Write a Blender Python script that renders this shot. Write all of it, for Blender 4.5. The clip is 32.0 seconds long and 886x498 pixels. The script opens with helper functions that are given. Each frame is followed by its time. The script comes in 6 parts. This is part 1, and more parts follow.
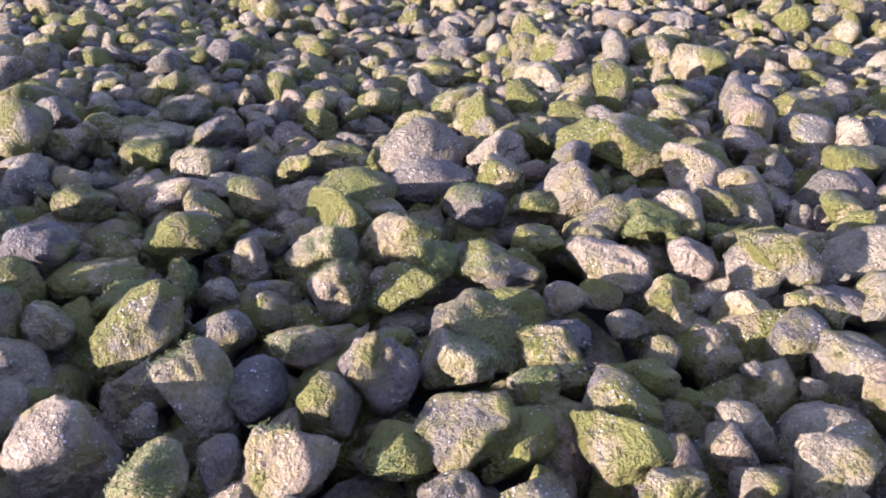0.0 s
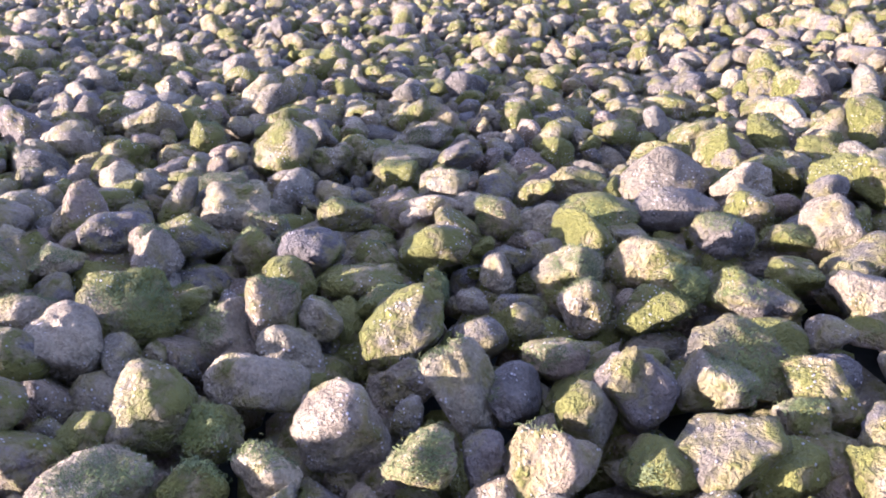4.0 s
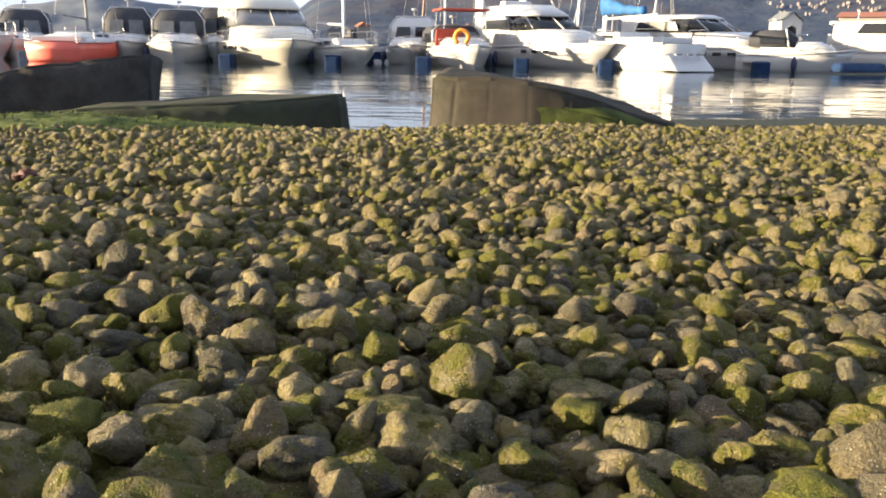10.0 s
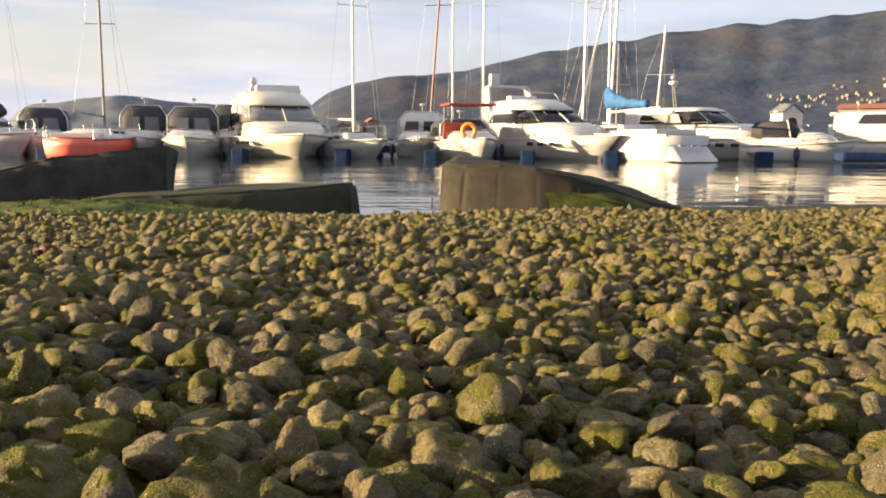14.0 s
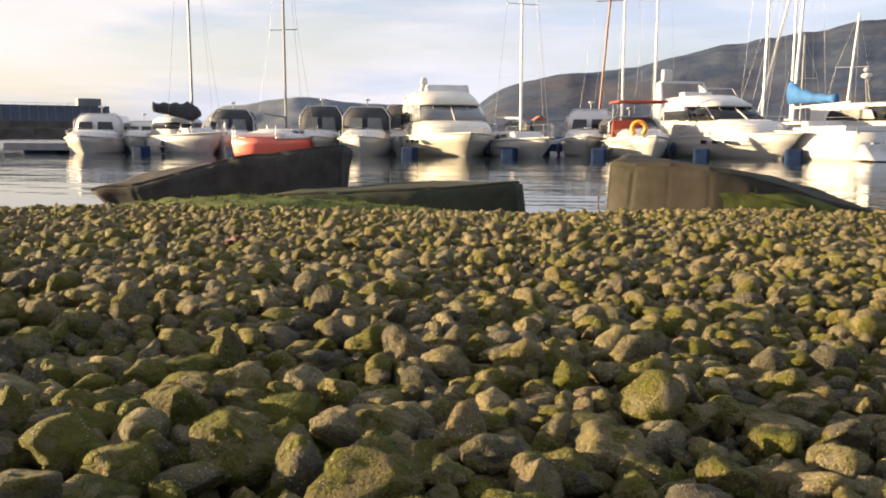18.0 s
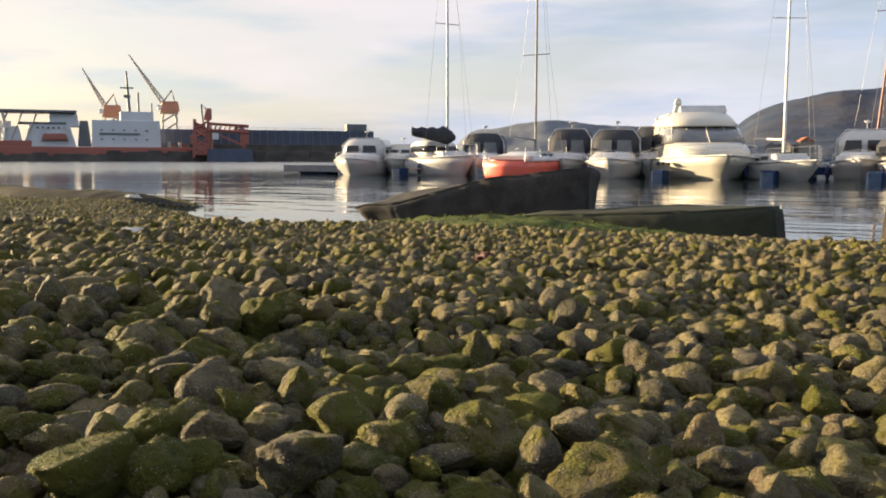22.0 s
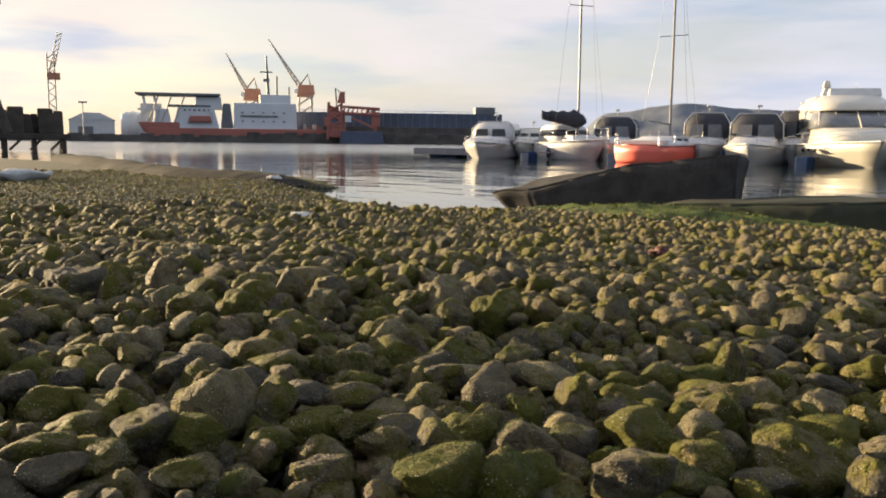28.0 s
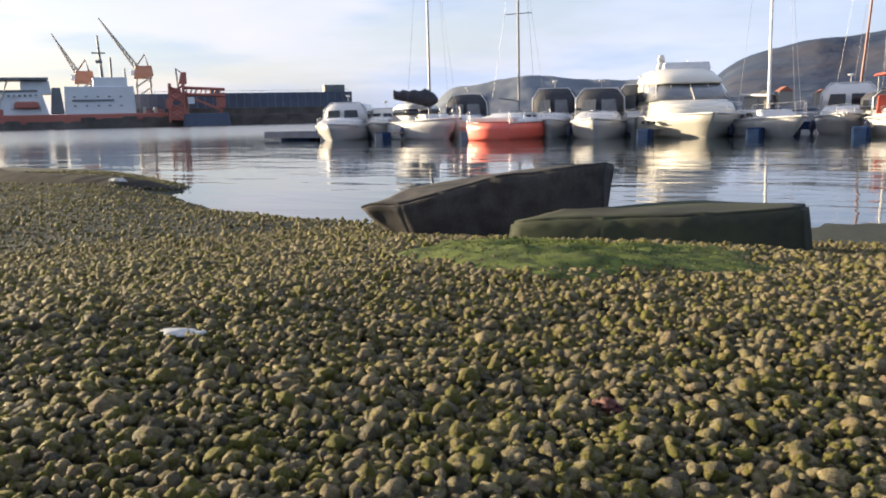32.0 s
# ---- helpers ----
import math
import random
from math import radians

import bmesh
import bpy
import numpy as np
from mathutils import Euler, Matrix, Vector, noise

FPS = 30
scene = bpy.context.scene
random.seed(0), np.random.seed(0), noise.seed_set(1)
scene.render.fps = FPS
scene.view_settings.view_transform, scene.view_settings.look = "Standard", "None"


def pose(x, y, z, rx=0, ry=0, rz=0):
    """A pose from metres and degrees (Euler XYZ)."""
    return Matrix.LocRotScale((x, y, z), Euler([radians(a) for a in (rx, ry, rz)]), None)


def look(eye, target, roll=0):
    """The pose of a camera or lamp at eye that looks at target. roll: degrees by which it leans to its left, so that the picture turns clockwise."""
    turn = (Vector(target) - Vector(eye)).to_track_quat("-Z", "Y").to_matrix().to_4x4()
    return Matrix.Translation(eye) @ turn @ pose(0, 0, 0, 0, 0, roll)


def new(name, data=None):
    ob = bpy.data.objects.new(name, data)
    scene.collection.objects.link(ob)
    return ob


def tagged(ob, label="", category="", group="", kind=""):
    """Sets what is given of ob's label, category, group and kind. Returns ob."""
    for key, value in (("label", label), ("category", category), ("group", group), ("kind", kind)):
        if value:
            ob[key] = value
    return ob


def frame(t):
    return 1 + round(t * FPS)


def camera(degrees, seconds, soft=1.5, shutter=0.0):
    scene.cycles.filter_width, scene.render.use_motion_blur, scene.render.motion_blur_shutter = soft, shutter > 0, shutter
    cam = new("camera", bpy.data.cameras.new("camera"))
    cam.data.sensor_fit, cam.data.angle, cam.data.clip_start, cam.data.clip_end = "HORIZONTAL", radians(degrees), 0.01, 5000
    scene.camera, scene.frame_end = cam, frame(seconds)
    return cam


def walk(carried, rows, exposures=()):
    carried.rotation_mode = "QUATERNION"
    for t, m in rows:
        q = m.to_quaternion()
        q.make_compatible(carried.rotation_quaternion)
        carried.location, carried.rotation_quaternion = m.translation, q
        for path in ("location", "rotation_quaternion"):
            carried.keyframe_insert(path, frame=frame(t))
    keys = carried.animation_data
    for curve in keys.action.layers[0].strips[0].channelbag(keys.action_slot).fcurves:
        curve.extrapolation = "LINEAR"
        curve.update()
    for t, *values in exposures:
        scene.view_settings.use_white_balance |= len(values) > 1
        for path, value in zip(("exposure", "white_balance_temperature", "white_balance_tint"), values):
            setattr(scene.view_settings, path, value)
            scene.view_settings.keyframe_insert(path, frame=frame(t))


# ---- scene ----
cam = camera(56.2, 32.0, soft=1.9)
PATH = [
    (0, (0.8745, 0.4107, 0.8202), (1.4160, 2.0836, -0.1329), 1.14),
    (0.5, (0.8688, 0.4136, 0.8164), (1.3748, 2.1048, -0.1237), 1.18),
    (1, (0.8586, 0.4202, 0.8174), (1.3085, 2.1337, -0.1107), 0.63),
    (1.5, (0.8522, 0.4223, 0.8166), (1.2369, 2.1610, -0.0940), 0.30),
    (2, (0.8548, 0.4192, 0.8167), (1.1953, 2.1648, -0.0980), -0.31),
    (2.5, (0.8564, 0.4159, 0.8156), (1.1358, 2.1771, -0.0900), -0.89),
    (4.5, (0.8553, 0.4035, 0.8168), (0.8768, 2.2113, -0.0384), -2.28),
    (5, (0.8555, 0.4024, 0.8161), (0.7939, 2.2127, -0.0317), -2.60),
    (5.5, (0.8482, 0.4035, 0.8171), (0.7099, 2.2166, -0.0156), -3.03),
    (6, (0.8366, 0.4061, 0.8176), (0.6180, 2.2201, 0.0041), -2.67),
    (6.5, (0.8304, 0.4157, 0.8215), (0.6079, 2.2465, 0.0478), -1.62),
    (7, (0.8269, 0.4207, 0.8258), (0.5755, 2.2589, 0.0791), -0.94),
    (7.5, (0.8262, 0.4222, 0.8274), (0.5527, 2.2711, 0.1154), -0.69),
    (8, (0.8297, 0.4244, 0.8296), (0.5859, 2.2936, 0.1612), -0.69),
    (8.5, (0.8288, 0.4231, 0.8292), (0.6211, 2.3135, 0.2101), -0.52),
    (9, (0.8268, 0.4245, 0.8337), (0.6380, 2.3270, 0.2466), 0.13),
    (9.5, (0.8266, 0.4269, 0.8357), (0.6482, 2.3430, 0.2911), 0.39),
    (10, (0.8251, 0.4267, 0.8385), (0.6537, 2.3620, 0.3641), 0.79),
    (10.5, (0.8241, 0.4280, 0.8396), (0.6588, 2.3806, 0.4393), 0.89),
    (11, (0.8227, 0.4286, 0.8400), (0.6403, 2.3873, 0.4788), 0.84),
    (11.5, (0.8223, 0.4224, 0.8318), (0.6271, 2.3890, 0.5249), 0.90),
    (12, (0.8223, 0.4211, 0.8247), (0.6651, 2.3919, 0.5222), 0.48),
    (12.5, (0.8191, 0.4148, 0.8184), (0.6613, 2.3897, 0.5448), -0.05),
    (13, (0.8196, 0.4133, 0.8152), (0.6546, 2.3899, 0.5585), 0.61),
    (13.5, (0.8193, 0.4123, 0.8140), (0.6354, 2.3867, 0.5538), 0.43),
    (15.5, (0.8177, 0.4088, 0.8116), (0.5392, 2.3734, 0.5611), 1.05),
    (16, (0.8187, 0.4063, 0.8117), (0.4643, 2.3601, 0.5731), 0.85),
    (16.5, (0.8183, 0.4045, 0.8105), (0.4010, 2.3453, 0.5673), 0.59),
    (17, (0.8201, 0.4037, 0.8104), (0.3763, 2.3385, 0.5667), 0.60),
    (17.5, (0.8184, 0.4008, 0.8115), (0.2869, 2.3113, 0.5516), 0.33),
    (18, (0.8191, 0.3987, 0.8125), (0.2353, 2.2932, 0.5477), 0.10),
    (18.5, (0.8212, 0.3973, 0.8132), (0.2020, 2.2816, 0.5563), 0.33),
    (19, (0.8220, 0.3958, 0.8124), (0.1645, 2.2669, 0.5539), 0.50),
    (19.5, (0.8235, 0.3943, 0.8113), (0.1283, 2.2537, 0.5678), 0.78),
    (20, (0.8252, 0.3917, 0.8113), (0.0629, 2.2254, 0.5744), 0.92),
    (20.5, (0.8283, 0.3836, 0.8113), (-0.0658, 2.1584, 0.5862), 0.66),
    (21, (0.8271, 0.3789, 0.8090), (-0.1317, 2.1199, 0.5862), 0.27),
    (21.5, (0.8279, 0.3790, 0.8087), (-0.2304, 2.0619, 0.5902), 0.28),
    (22, (0.8293, 0.3751, 0.8105), (-0.2835, 2.0233, 0.5980), 0.10),
    (22.5, (0.8299, 0.3729, 0.8117), (-0.3297, 1.9897, 0.6082), -0.09),
    (23, (0.8295, 0.3743, 0.8117), (-0.3738, 1.9593, 0.6120), 0.09),
    (23.5, (0.8302, 0.3719, 0.8119), (-0.4216, 1.9192, 0.6153), -0.04),
    (24, (0.8309, 0.3709, 0.8115), (-0.4264, 1.9148, 0.6226), 0.23),
    (24.5, (0.8297, 0.3749, 0.8104), (-0.4315, 1.9164, 0.6280), 0.15),
    (25, (0.8315, 0.3704, 0.8122), (-0.4300, 1.9118, 0.6313), 0.19),
    (25.5, (0.8316, 0.3706, 0.8118), (-0.4038, 1.9333, 0.6332), 0.01),
    (27.5, (0.8248, 0.3268, 0.8178), (-0.4404, 1.8637, 0.6250), 0.74),
    (28, (0.7699, 0.3281, 0.8226), (-0.5755, 1.7860, 0.5691), 0.57),
    (28.5, (0.7224, 0.3247, 0.8315), (-0.6262, 1.7638, 0.4994), -1.11),
    (29, (0.6693, 0.3366, 0.8504), (-0.6137, 1.8139, 0.4365), -1.89),
    (29.5, (0.6541, 0.3557, 0.8831), (-0.6479, 1.8144, 0.4625), 0.15),
    (30, (0.6210, 0.3813, 0.9259), (-0.6168, 1.8934, 0.5002), 1.26),
    (30.5, (0.5943, 0.4120, 0.9652), (-0.5759, 1.9857, 0.5725), 1.06),
    (31, (0.5823, 0.4249, 0.9894), (-0.5760, 2.0097, 0.6064), 0.03),
    (31.5, (0.5731, 0.4302, 1.0276), (-0.5402, 2.0585, 0.6971), -0.90),
    (32, (0.5578, 0.4447, 1.0684), (-0.5135, 2.1047, 0.7571), -1.33),
]
EXPOSURES = [(0, 3.00, 4400, 41), (1, 3.26, 4400, 42), (6.5, 3.48, 4490, 41), (7.5, 3.46, 4640, 35), (8.5, 3.2, 5200, 21), (9.3, 3.0, 5350, 12), (10, 2.27, 5700, 10), (10.5, 1.92, 6000, 10), (11, 1.55, 6250, 10), (12, 1.97, 6500, 10),
             (13, 1.97, 6500, 12), (18.6, 2.02, 6300, 12), (20.5, 1.72, 6160, 11), (22, 1.83, 6160, 10), (23, 1.81, 6160, 10), (28, 1.79, 6160, 11), (29, 1.77, 5270, 9), (30, 2.02, 5310, 9), (31, 1.96, 5380, 9), (32, 1.93, 5480, 12)]
walk(cam, [(t, look(eye, target, roll)) for t, eye, target, roll in PATH], EXPOSURES)

# ---- world and sun ----
SUN_AZ, SUN_EL = 100.0, 9.0        # degrees to the left of +y, and above the horizon
to_sun = Vector((-math.sin(radians(SUN_AZ)) * math.cos(radians(SUN_EL)), math.cos(radians(SUN_AZ)) * math.cos(radians(SUN_EL)), math.sin(radians(SUN_EL))))


def build_world():
    w = bpy.data.worlds.new("sky")
    scene.world = w
    w.use_nodes = True
    nt = w.node_tree
    nt.nodes.clear()
    out = nt.nodes.new("ShaderNodeOutputWorld")
    bg = nt.nodes.new("ShaderNodeBackground")
    sky = nt.nodes.new("ShaderNodeTexSky")
    sky.sky_type = "NISHITA"
    sky.sun_disc = False
    sky.sun_elevation = radians(SUN_EL)
    sky.sun_rotation = radians(-SUN_AZ)
    sky.air_density, sky.dust_density = 1.0, 1.6
    co = nt.nodes.new("ShaderNodeTexCoord")
    mp = nt.nodes.new("ShaderNodeMapping")
    mp.inputs["Scale"].default_value = (1.0, 1.0, 4.5)
    nz = nt.nodes.new("ShaderNodeTexNoise")
    nz.inputs["Scale"].default_value = 2.6
    nz.inputs["Detail"].default_value = 6
    nz.inputs["Roughness"].default_value = 0.52
    ramp = nt.nodes.new("ShaderNodeValToRGB")
    ramp.color_ramp.elements[0].position = 0.40
    ramp.color_ramp.elements[1].position = 0.60
    # thin cloud: bright and warm on the sun's side, pale blue-grey away from it
    dot = nt.nodes.new("ShaderNodeVectorMath")
    dot.operation = "DOT_PRODUCT"
    dot.inputs[1].default_value = to_sun
    glow = nt.nodes.new("ShaderNodeMapRange")
    glow.inputs["From Min"].default_value = -0.2
    glow.inputs["From Max"].default_value = 1.0
    cloud = nt.nodes.new("ShaderNodeValToRGB")
    cloud.color_ramp.elements[0].color = (5.9, 6.3, 7.2, 1)
    cloud.color_ramp.elements[1].color = (9.2, 7.6, 6.1, 1)
    e = cloud.color_ramp.elements.new(0.62)
    e.color = (7.9, 7.1, 6.8, 1)
    # greyer, bluer bars drawn out along the horizon
    bars = nt.nodes.new("ShaderNodeTexNoise")
    bars.inputs["Scale"].default_value, bars.inputs["Detail"].default_value = 3.4, 5
    flat = nt.nodes.new("ShaderNodeMapping")
    flat.inputs["Scale"].default_value = (1.0, 1.0, 6.5)
    flat.inputs["Location"].default_value = (3.7, 1.9, 0.4)
    where = nt.nodes.new("ShaderNodeMapRange")
    where.interpolation_type = "SMOOTHSTEP"
    where.inputs["From Min"].default_value, where.inputs["From Max"].default_value, where.inputs["To Max"].default_value = 0.47, 0.66, 0.75
    grey = nt.nodes.new("ShaderNodeMix")
    grey.data_type = "RGBA"
    grey.inputs["B"].default_value = (4.7, 5.3, 6.5, 1)
    nt.links.new(co.outputs["Generated"], flat.inputs["Vector"])
    nt.links.new(flat.outputs[0], bars.inputs["Vector"])
    nt.links.new(bars.outputs["Fac"], where.inputs["Value"])
    nt.links.new(where.outputs[0], grey.inputs["Factor"])
    nt.links.new(cloud.outputs[0], grey.inputs["A"])
    veil = nt.nodes.new("ShaderNodeMath")
    veil.operation = "MULTIPLY_ADD"
    veil.inputs[1].default_value, veil.inputs[2].default_value = 0.42, 0.54
    mix = nt.nodes.new("ShaderNodeMix")
    mix.data_type = "RGBA"
    ln = nt.links.new
    ln(co.outputs["Generated"], mp.inputs["Vector"])
    ln(mp.outputs[0], nz.inputs["Vector"])
    ln(nz.outputs["Fac"], ramp.inputs[0])
    ln(co.outputs["Generated"], dot.inputs[0])
    ln(dot.outputs["Value"], glow.inputs["Value"])
    ln(glow.outputs[0], cloud.inputs[0])
    ln(ramp.outputs[0], veil.inputs[0])
    ln(veil.outputs[0], mix.inputs["Factor"])
    lift = nt.nodes.new("ShaderNodeVectorMath")
    lift.operation = "SCALE"
    lift.inputs["Scale"].default_value = 1.5
    ln(sky.outputs[0], lift.inputs[0])
    ln(lift.outputs[0], mix.inputs["A"])
    ln(grey.outputs["Result"], mix.inputs["B"])
    ln(mix.outputs["Result"], bg.inputs["Color"])
    bg.inputs["Strength"].default_value = 0.0345
    ln(bg.outputs[0], out.inputs[0])


build_world()
sun = bpy.data.lights.new("sun", "SUN")
sun.energy, sun.angle, sun.color = 4.9, radians(0.6), (1.0, 0.74, 0.41)
sun_ob = new("sun", sun)
sun_ob.matrix_world = look(to_sun * 50, (0, 0, 0))

# ---- materials ----


def material(name, color=(0.5, 0.5, 0.5), rough=0.6, metal=0.0, second=None, scale=6.0, spread=0.25, bump=0.0, bump_scale=40.0, coat=0.0, spec=0.5):
    """A surface with two-scale variation: broad stains and fine grain."""
    m = bpy.data.materials.new(name)
    m.use_nodes = True
    nt = m.node_tree
    b = nt.nodes["Principled BSDF"]
    ln = nt.links.new
    co = nt.nodes.new("ShaderNodeTexCoord")
    big = nt.nodes.new("ShaderNodeTexNoise")
    big.inputs["Scale"].default_value, big.inputs["Detail"].default_value = scale, 5
    fine = nt.nodes.new("ShaderNodeTexNoise")
    fine.inputs["Scale"].default_value, fine.inputs["Detail"].default_value = scale * 9, 3
    ln(co.outputs["Object"], big.inputs["Vector"])
    ln(co.outputs["Object"], fine.inputs["Vector"])
    add = nt.nodes.new("ShaderNodeMath")
    add.operation = "MULTIPLY_ADD"
    add.inputs[1].default_value = 0.35
    ln(fine.outputs["Fac"], add.inputs[0])
    ln(big.outputs["Fac"], add.inputs[2])
    ramp = nt.nodes.new("ShaderNodeValToRGB")
    ramp.color_ramp.elements[0].position, ramp.color_ramp.elements[1].position = 0.52, 0.84
    c2 = second or tuple(c * (1 - spread) for c in color)
    ramp.color_ramp.elements[0].color = (*c2, 1)
    ramp.color_ramp.elements[1].color = (*color, 1)
    ln(add.outputs[0], ramp.inputs[0])
    ln(ramp.outputs[0], b.inputs["Base Color"])
    b.inputs["Roughness"].default_value, b.inputs["Metallic"].default_value = rough, metal
    b.inputs["Coat Weight"].default_value = coat
    b.inputs["Specular IOR Level"].default_value = spec
    if bump:
        bn = nt.nodes.new("ShaderNodeTexNoise")
        bn.inputs["Scale"].default_value, bn.inputs["Detail"].default_value = bump_scale, 5
        bp = nt.nodes.new("ShaderNodeBump")
        bp.inputs["Strength"].default_value = bump
        ln(co.outputs["Object"], bn.inputs["Vector"])
        ln(bn.outputs["Fac"], bp.inputs["Height"])
        ln(bp.outputs[0], b.inputs["Normal"])
    return m


def stone_material(name, single, tint=None, moss=0.0):
    """Beach pebble: grey, brown or plum stone with olive algae and pale barnacle specks. single: one stone an object."""
    m = bpy.data.materials.new(name)
    m.use_nodes = True
    nt = m.node_tree
    b = nt.nodes["Principled BSDF"]
    ln = nt.links.new
    pos = nt.nodes.new("ShaderNodeNewGeometry")
    if single:
        info = nt.nodes.new("ShaderNodeObjectInfo")
        rnd = info.outputs["Random"]
    else:
        rnd = pos.outputs["Random Per Island"]
    # each stone takes its own stretch of the grain
    shift = nt.nodes.new("ShaderNodeCombineXYZ")
    ln(rnd, shift.inputs[2])
    place = nt.nodes.new("ShaderNodeVectorMath")
    place.operation = "ADD"
    ln(pos.outputs["Position"], place.inputs[0])
    ln(shift.outputs[0], place.inputs[1])
    hue = nt.nodes.new("ShaderNodeValToRGB")
    cr = hue.color_ramp
    cr.elements[0].position, cr.elements[0].color = 0.0, (0.100, 0.090, 0.057, 1)
    cr.elements[1].position, cr.elements[1].color = 1.0, (0.275, 0.230, 0.121, 1)
    for p, c in ((0.18, (0.120, 0.106, 0.076)), (0.38, (0.205, 0.172, 0.092)), (0.52, (0.174, 0.131, 0.084)), (0.66, (0.225, 0.190, 0.098)), (0.80, (0.154, 0.139, 0.092)), (0.9, (0.217, 0.189, 0.107))):
        cr.elements.new(p).color = (*c, 1)
    if tint:
        for e in cr.elements:
            e.color = tuple(0.35 * v + 0.65 * w for v, w in zip(e.color, (*tint, 1)))
    ln(rnd, hue.inputs[0])

    def noise_tex(scale, detail=4, rough=0.55):
        n = nt.nodes.new("ShaderNodeTexNoise")
        n.inputs["Scale"].default_value, n.inputs["Detail"].default_value, n.inputs["Roughness"].default_value = scale, detail, rough
        ln(place.outputs[0], n.inputs["Vector"])
        return n.outputs["Fac"]

    def maths(op, a, bb, c=None):
        n = nt.nodes.new("ShaderNodeMath")
        n.operation = op
        for i, v in enumerate((a, bb, c)):
            if v is None:
                continue
            if isinstance(v, (int, float)):
                n.inputs[i].default_value = v
            else:
                ln(v, n.inputs[i])
        return n.outputs[0]

    def ramp(v, lo, hi):
        n = nt.nodes.new("ShaderNodeMapRange")
        n.interpolation_type = "SMOOTHSTEP"
        n.inputs["From Min"].default_value, n.inputs["From Max"].default_value = lo, hi
        ln(v, n.inputs["Value"])
        return n.outputs[0]

    def mixed(f, a, c):
        n = nt.nodes.new("ShaderNodeMix")
        n.data_type = "RGBA"
        ln(f, n.inputs["Factor"])
        for v, s in ((a, "A"), (c, "B")):
            if isinstance(v, tuple):
                n.inputs[s].default_value = (*v, 1)
            else:
                ln(v, n.inputs[s])
        return n.outputs["Result"]

    grain, mottle = noise_tex(900, 4, 0.7), noise_tex(120, 5, 0.6)
    tone = maths("MULTIPLY_ADD", maths("ADD", grain, mottle), 1.9, -0.84)
    tone = maths("MAXIMUM", tone, 0.35)
    scaled = nt.nodes.new("ShaderNodeVectorMath")
    scaled.operation = "SCALE"
    ln(hue.outputs[0], scaled.inputs[0])
    ln(tone, scaled.inputs["Scale"])
    col = scaled.outputs[0]
    # algae film: broad drifts over the beach, then patches on each stone
    drift, patch, frill = noise_tex(3.5, 3), noise_tex(62, 4, 0.65), noise_tex(420, 4, 0.75)
    mossy = maths("ADD", maths("MULTIPLY_ADD", drift, 0.45, maths("MULTIPLY", patch, 1.15)), maths("MULTIPLY", frill, 0.28))
    odd = maths("FRACT", maths("MULTIPLY", rnd, 7.31), 0.0)
    mossy = maths("MULTIPLY_ADD", odd, 0.30, maths("SUBTRACT", mossy, 0.17 - moss))
    film = ramp(mossy, 0.82, 1.00)
    thick = ramp(mossy, 0.97, 1.07)
    col = mixed(maths("MULTIPLY", film, 0.66), col, (0.205, 0.176, 0.042))
    col = mixed(maths("MULTIPLY", thick, 0.88), col, (0.140, 0.142, 0.020))
    # pale specks
    vor = nt.nodes.new("ShaderNodeTexVoronoi")
    vor.inputs["Scale"].default_value = 620
    ln(pos.outputs["Position"], vor.inputs["Vector"])
    spot = ramp(vor.outputs["Distance"], 0.27, 0.16)
    speck = maths("MULTIPLY", spot, ramp(noise_tex(90, 3), 0.50, 0.62))
    col = mixed(maths("MULTIPLY", speck, 0.8), col, (0.62, 0.58, 0.5))
    ln(col, b.inputs["Base Color"])
    b.inputs["Roughness"].default_value = 0.72
    b.inputs["Specular IOR Level"].default_value = 0.16
    h = maths("ADD", maths("MULTIPLY", grain, 0.9), maths("ADD", maths("MULTIPLY_ADD", mottle, 1.35, maths("MULTIPLY", noise_tex(300, 3, 0.6), 1.4)), maths("MULTIPLY_ADD", speck, 0.6, maths("MULTIPLY", thick, maths("MULTIPLY", frill, 1.6)))))
    bp = nt.nodes.new("ShaderNodeBump")
    bp.inputs["Strength"].default_value, bp.inputs["Distance"].default_value = 1.0, 0.005
    ln(h, bp.inputs["Height"])
    ln(bp.outputs[0], b.inputs["Normal"])
    return m


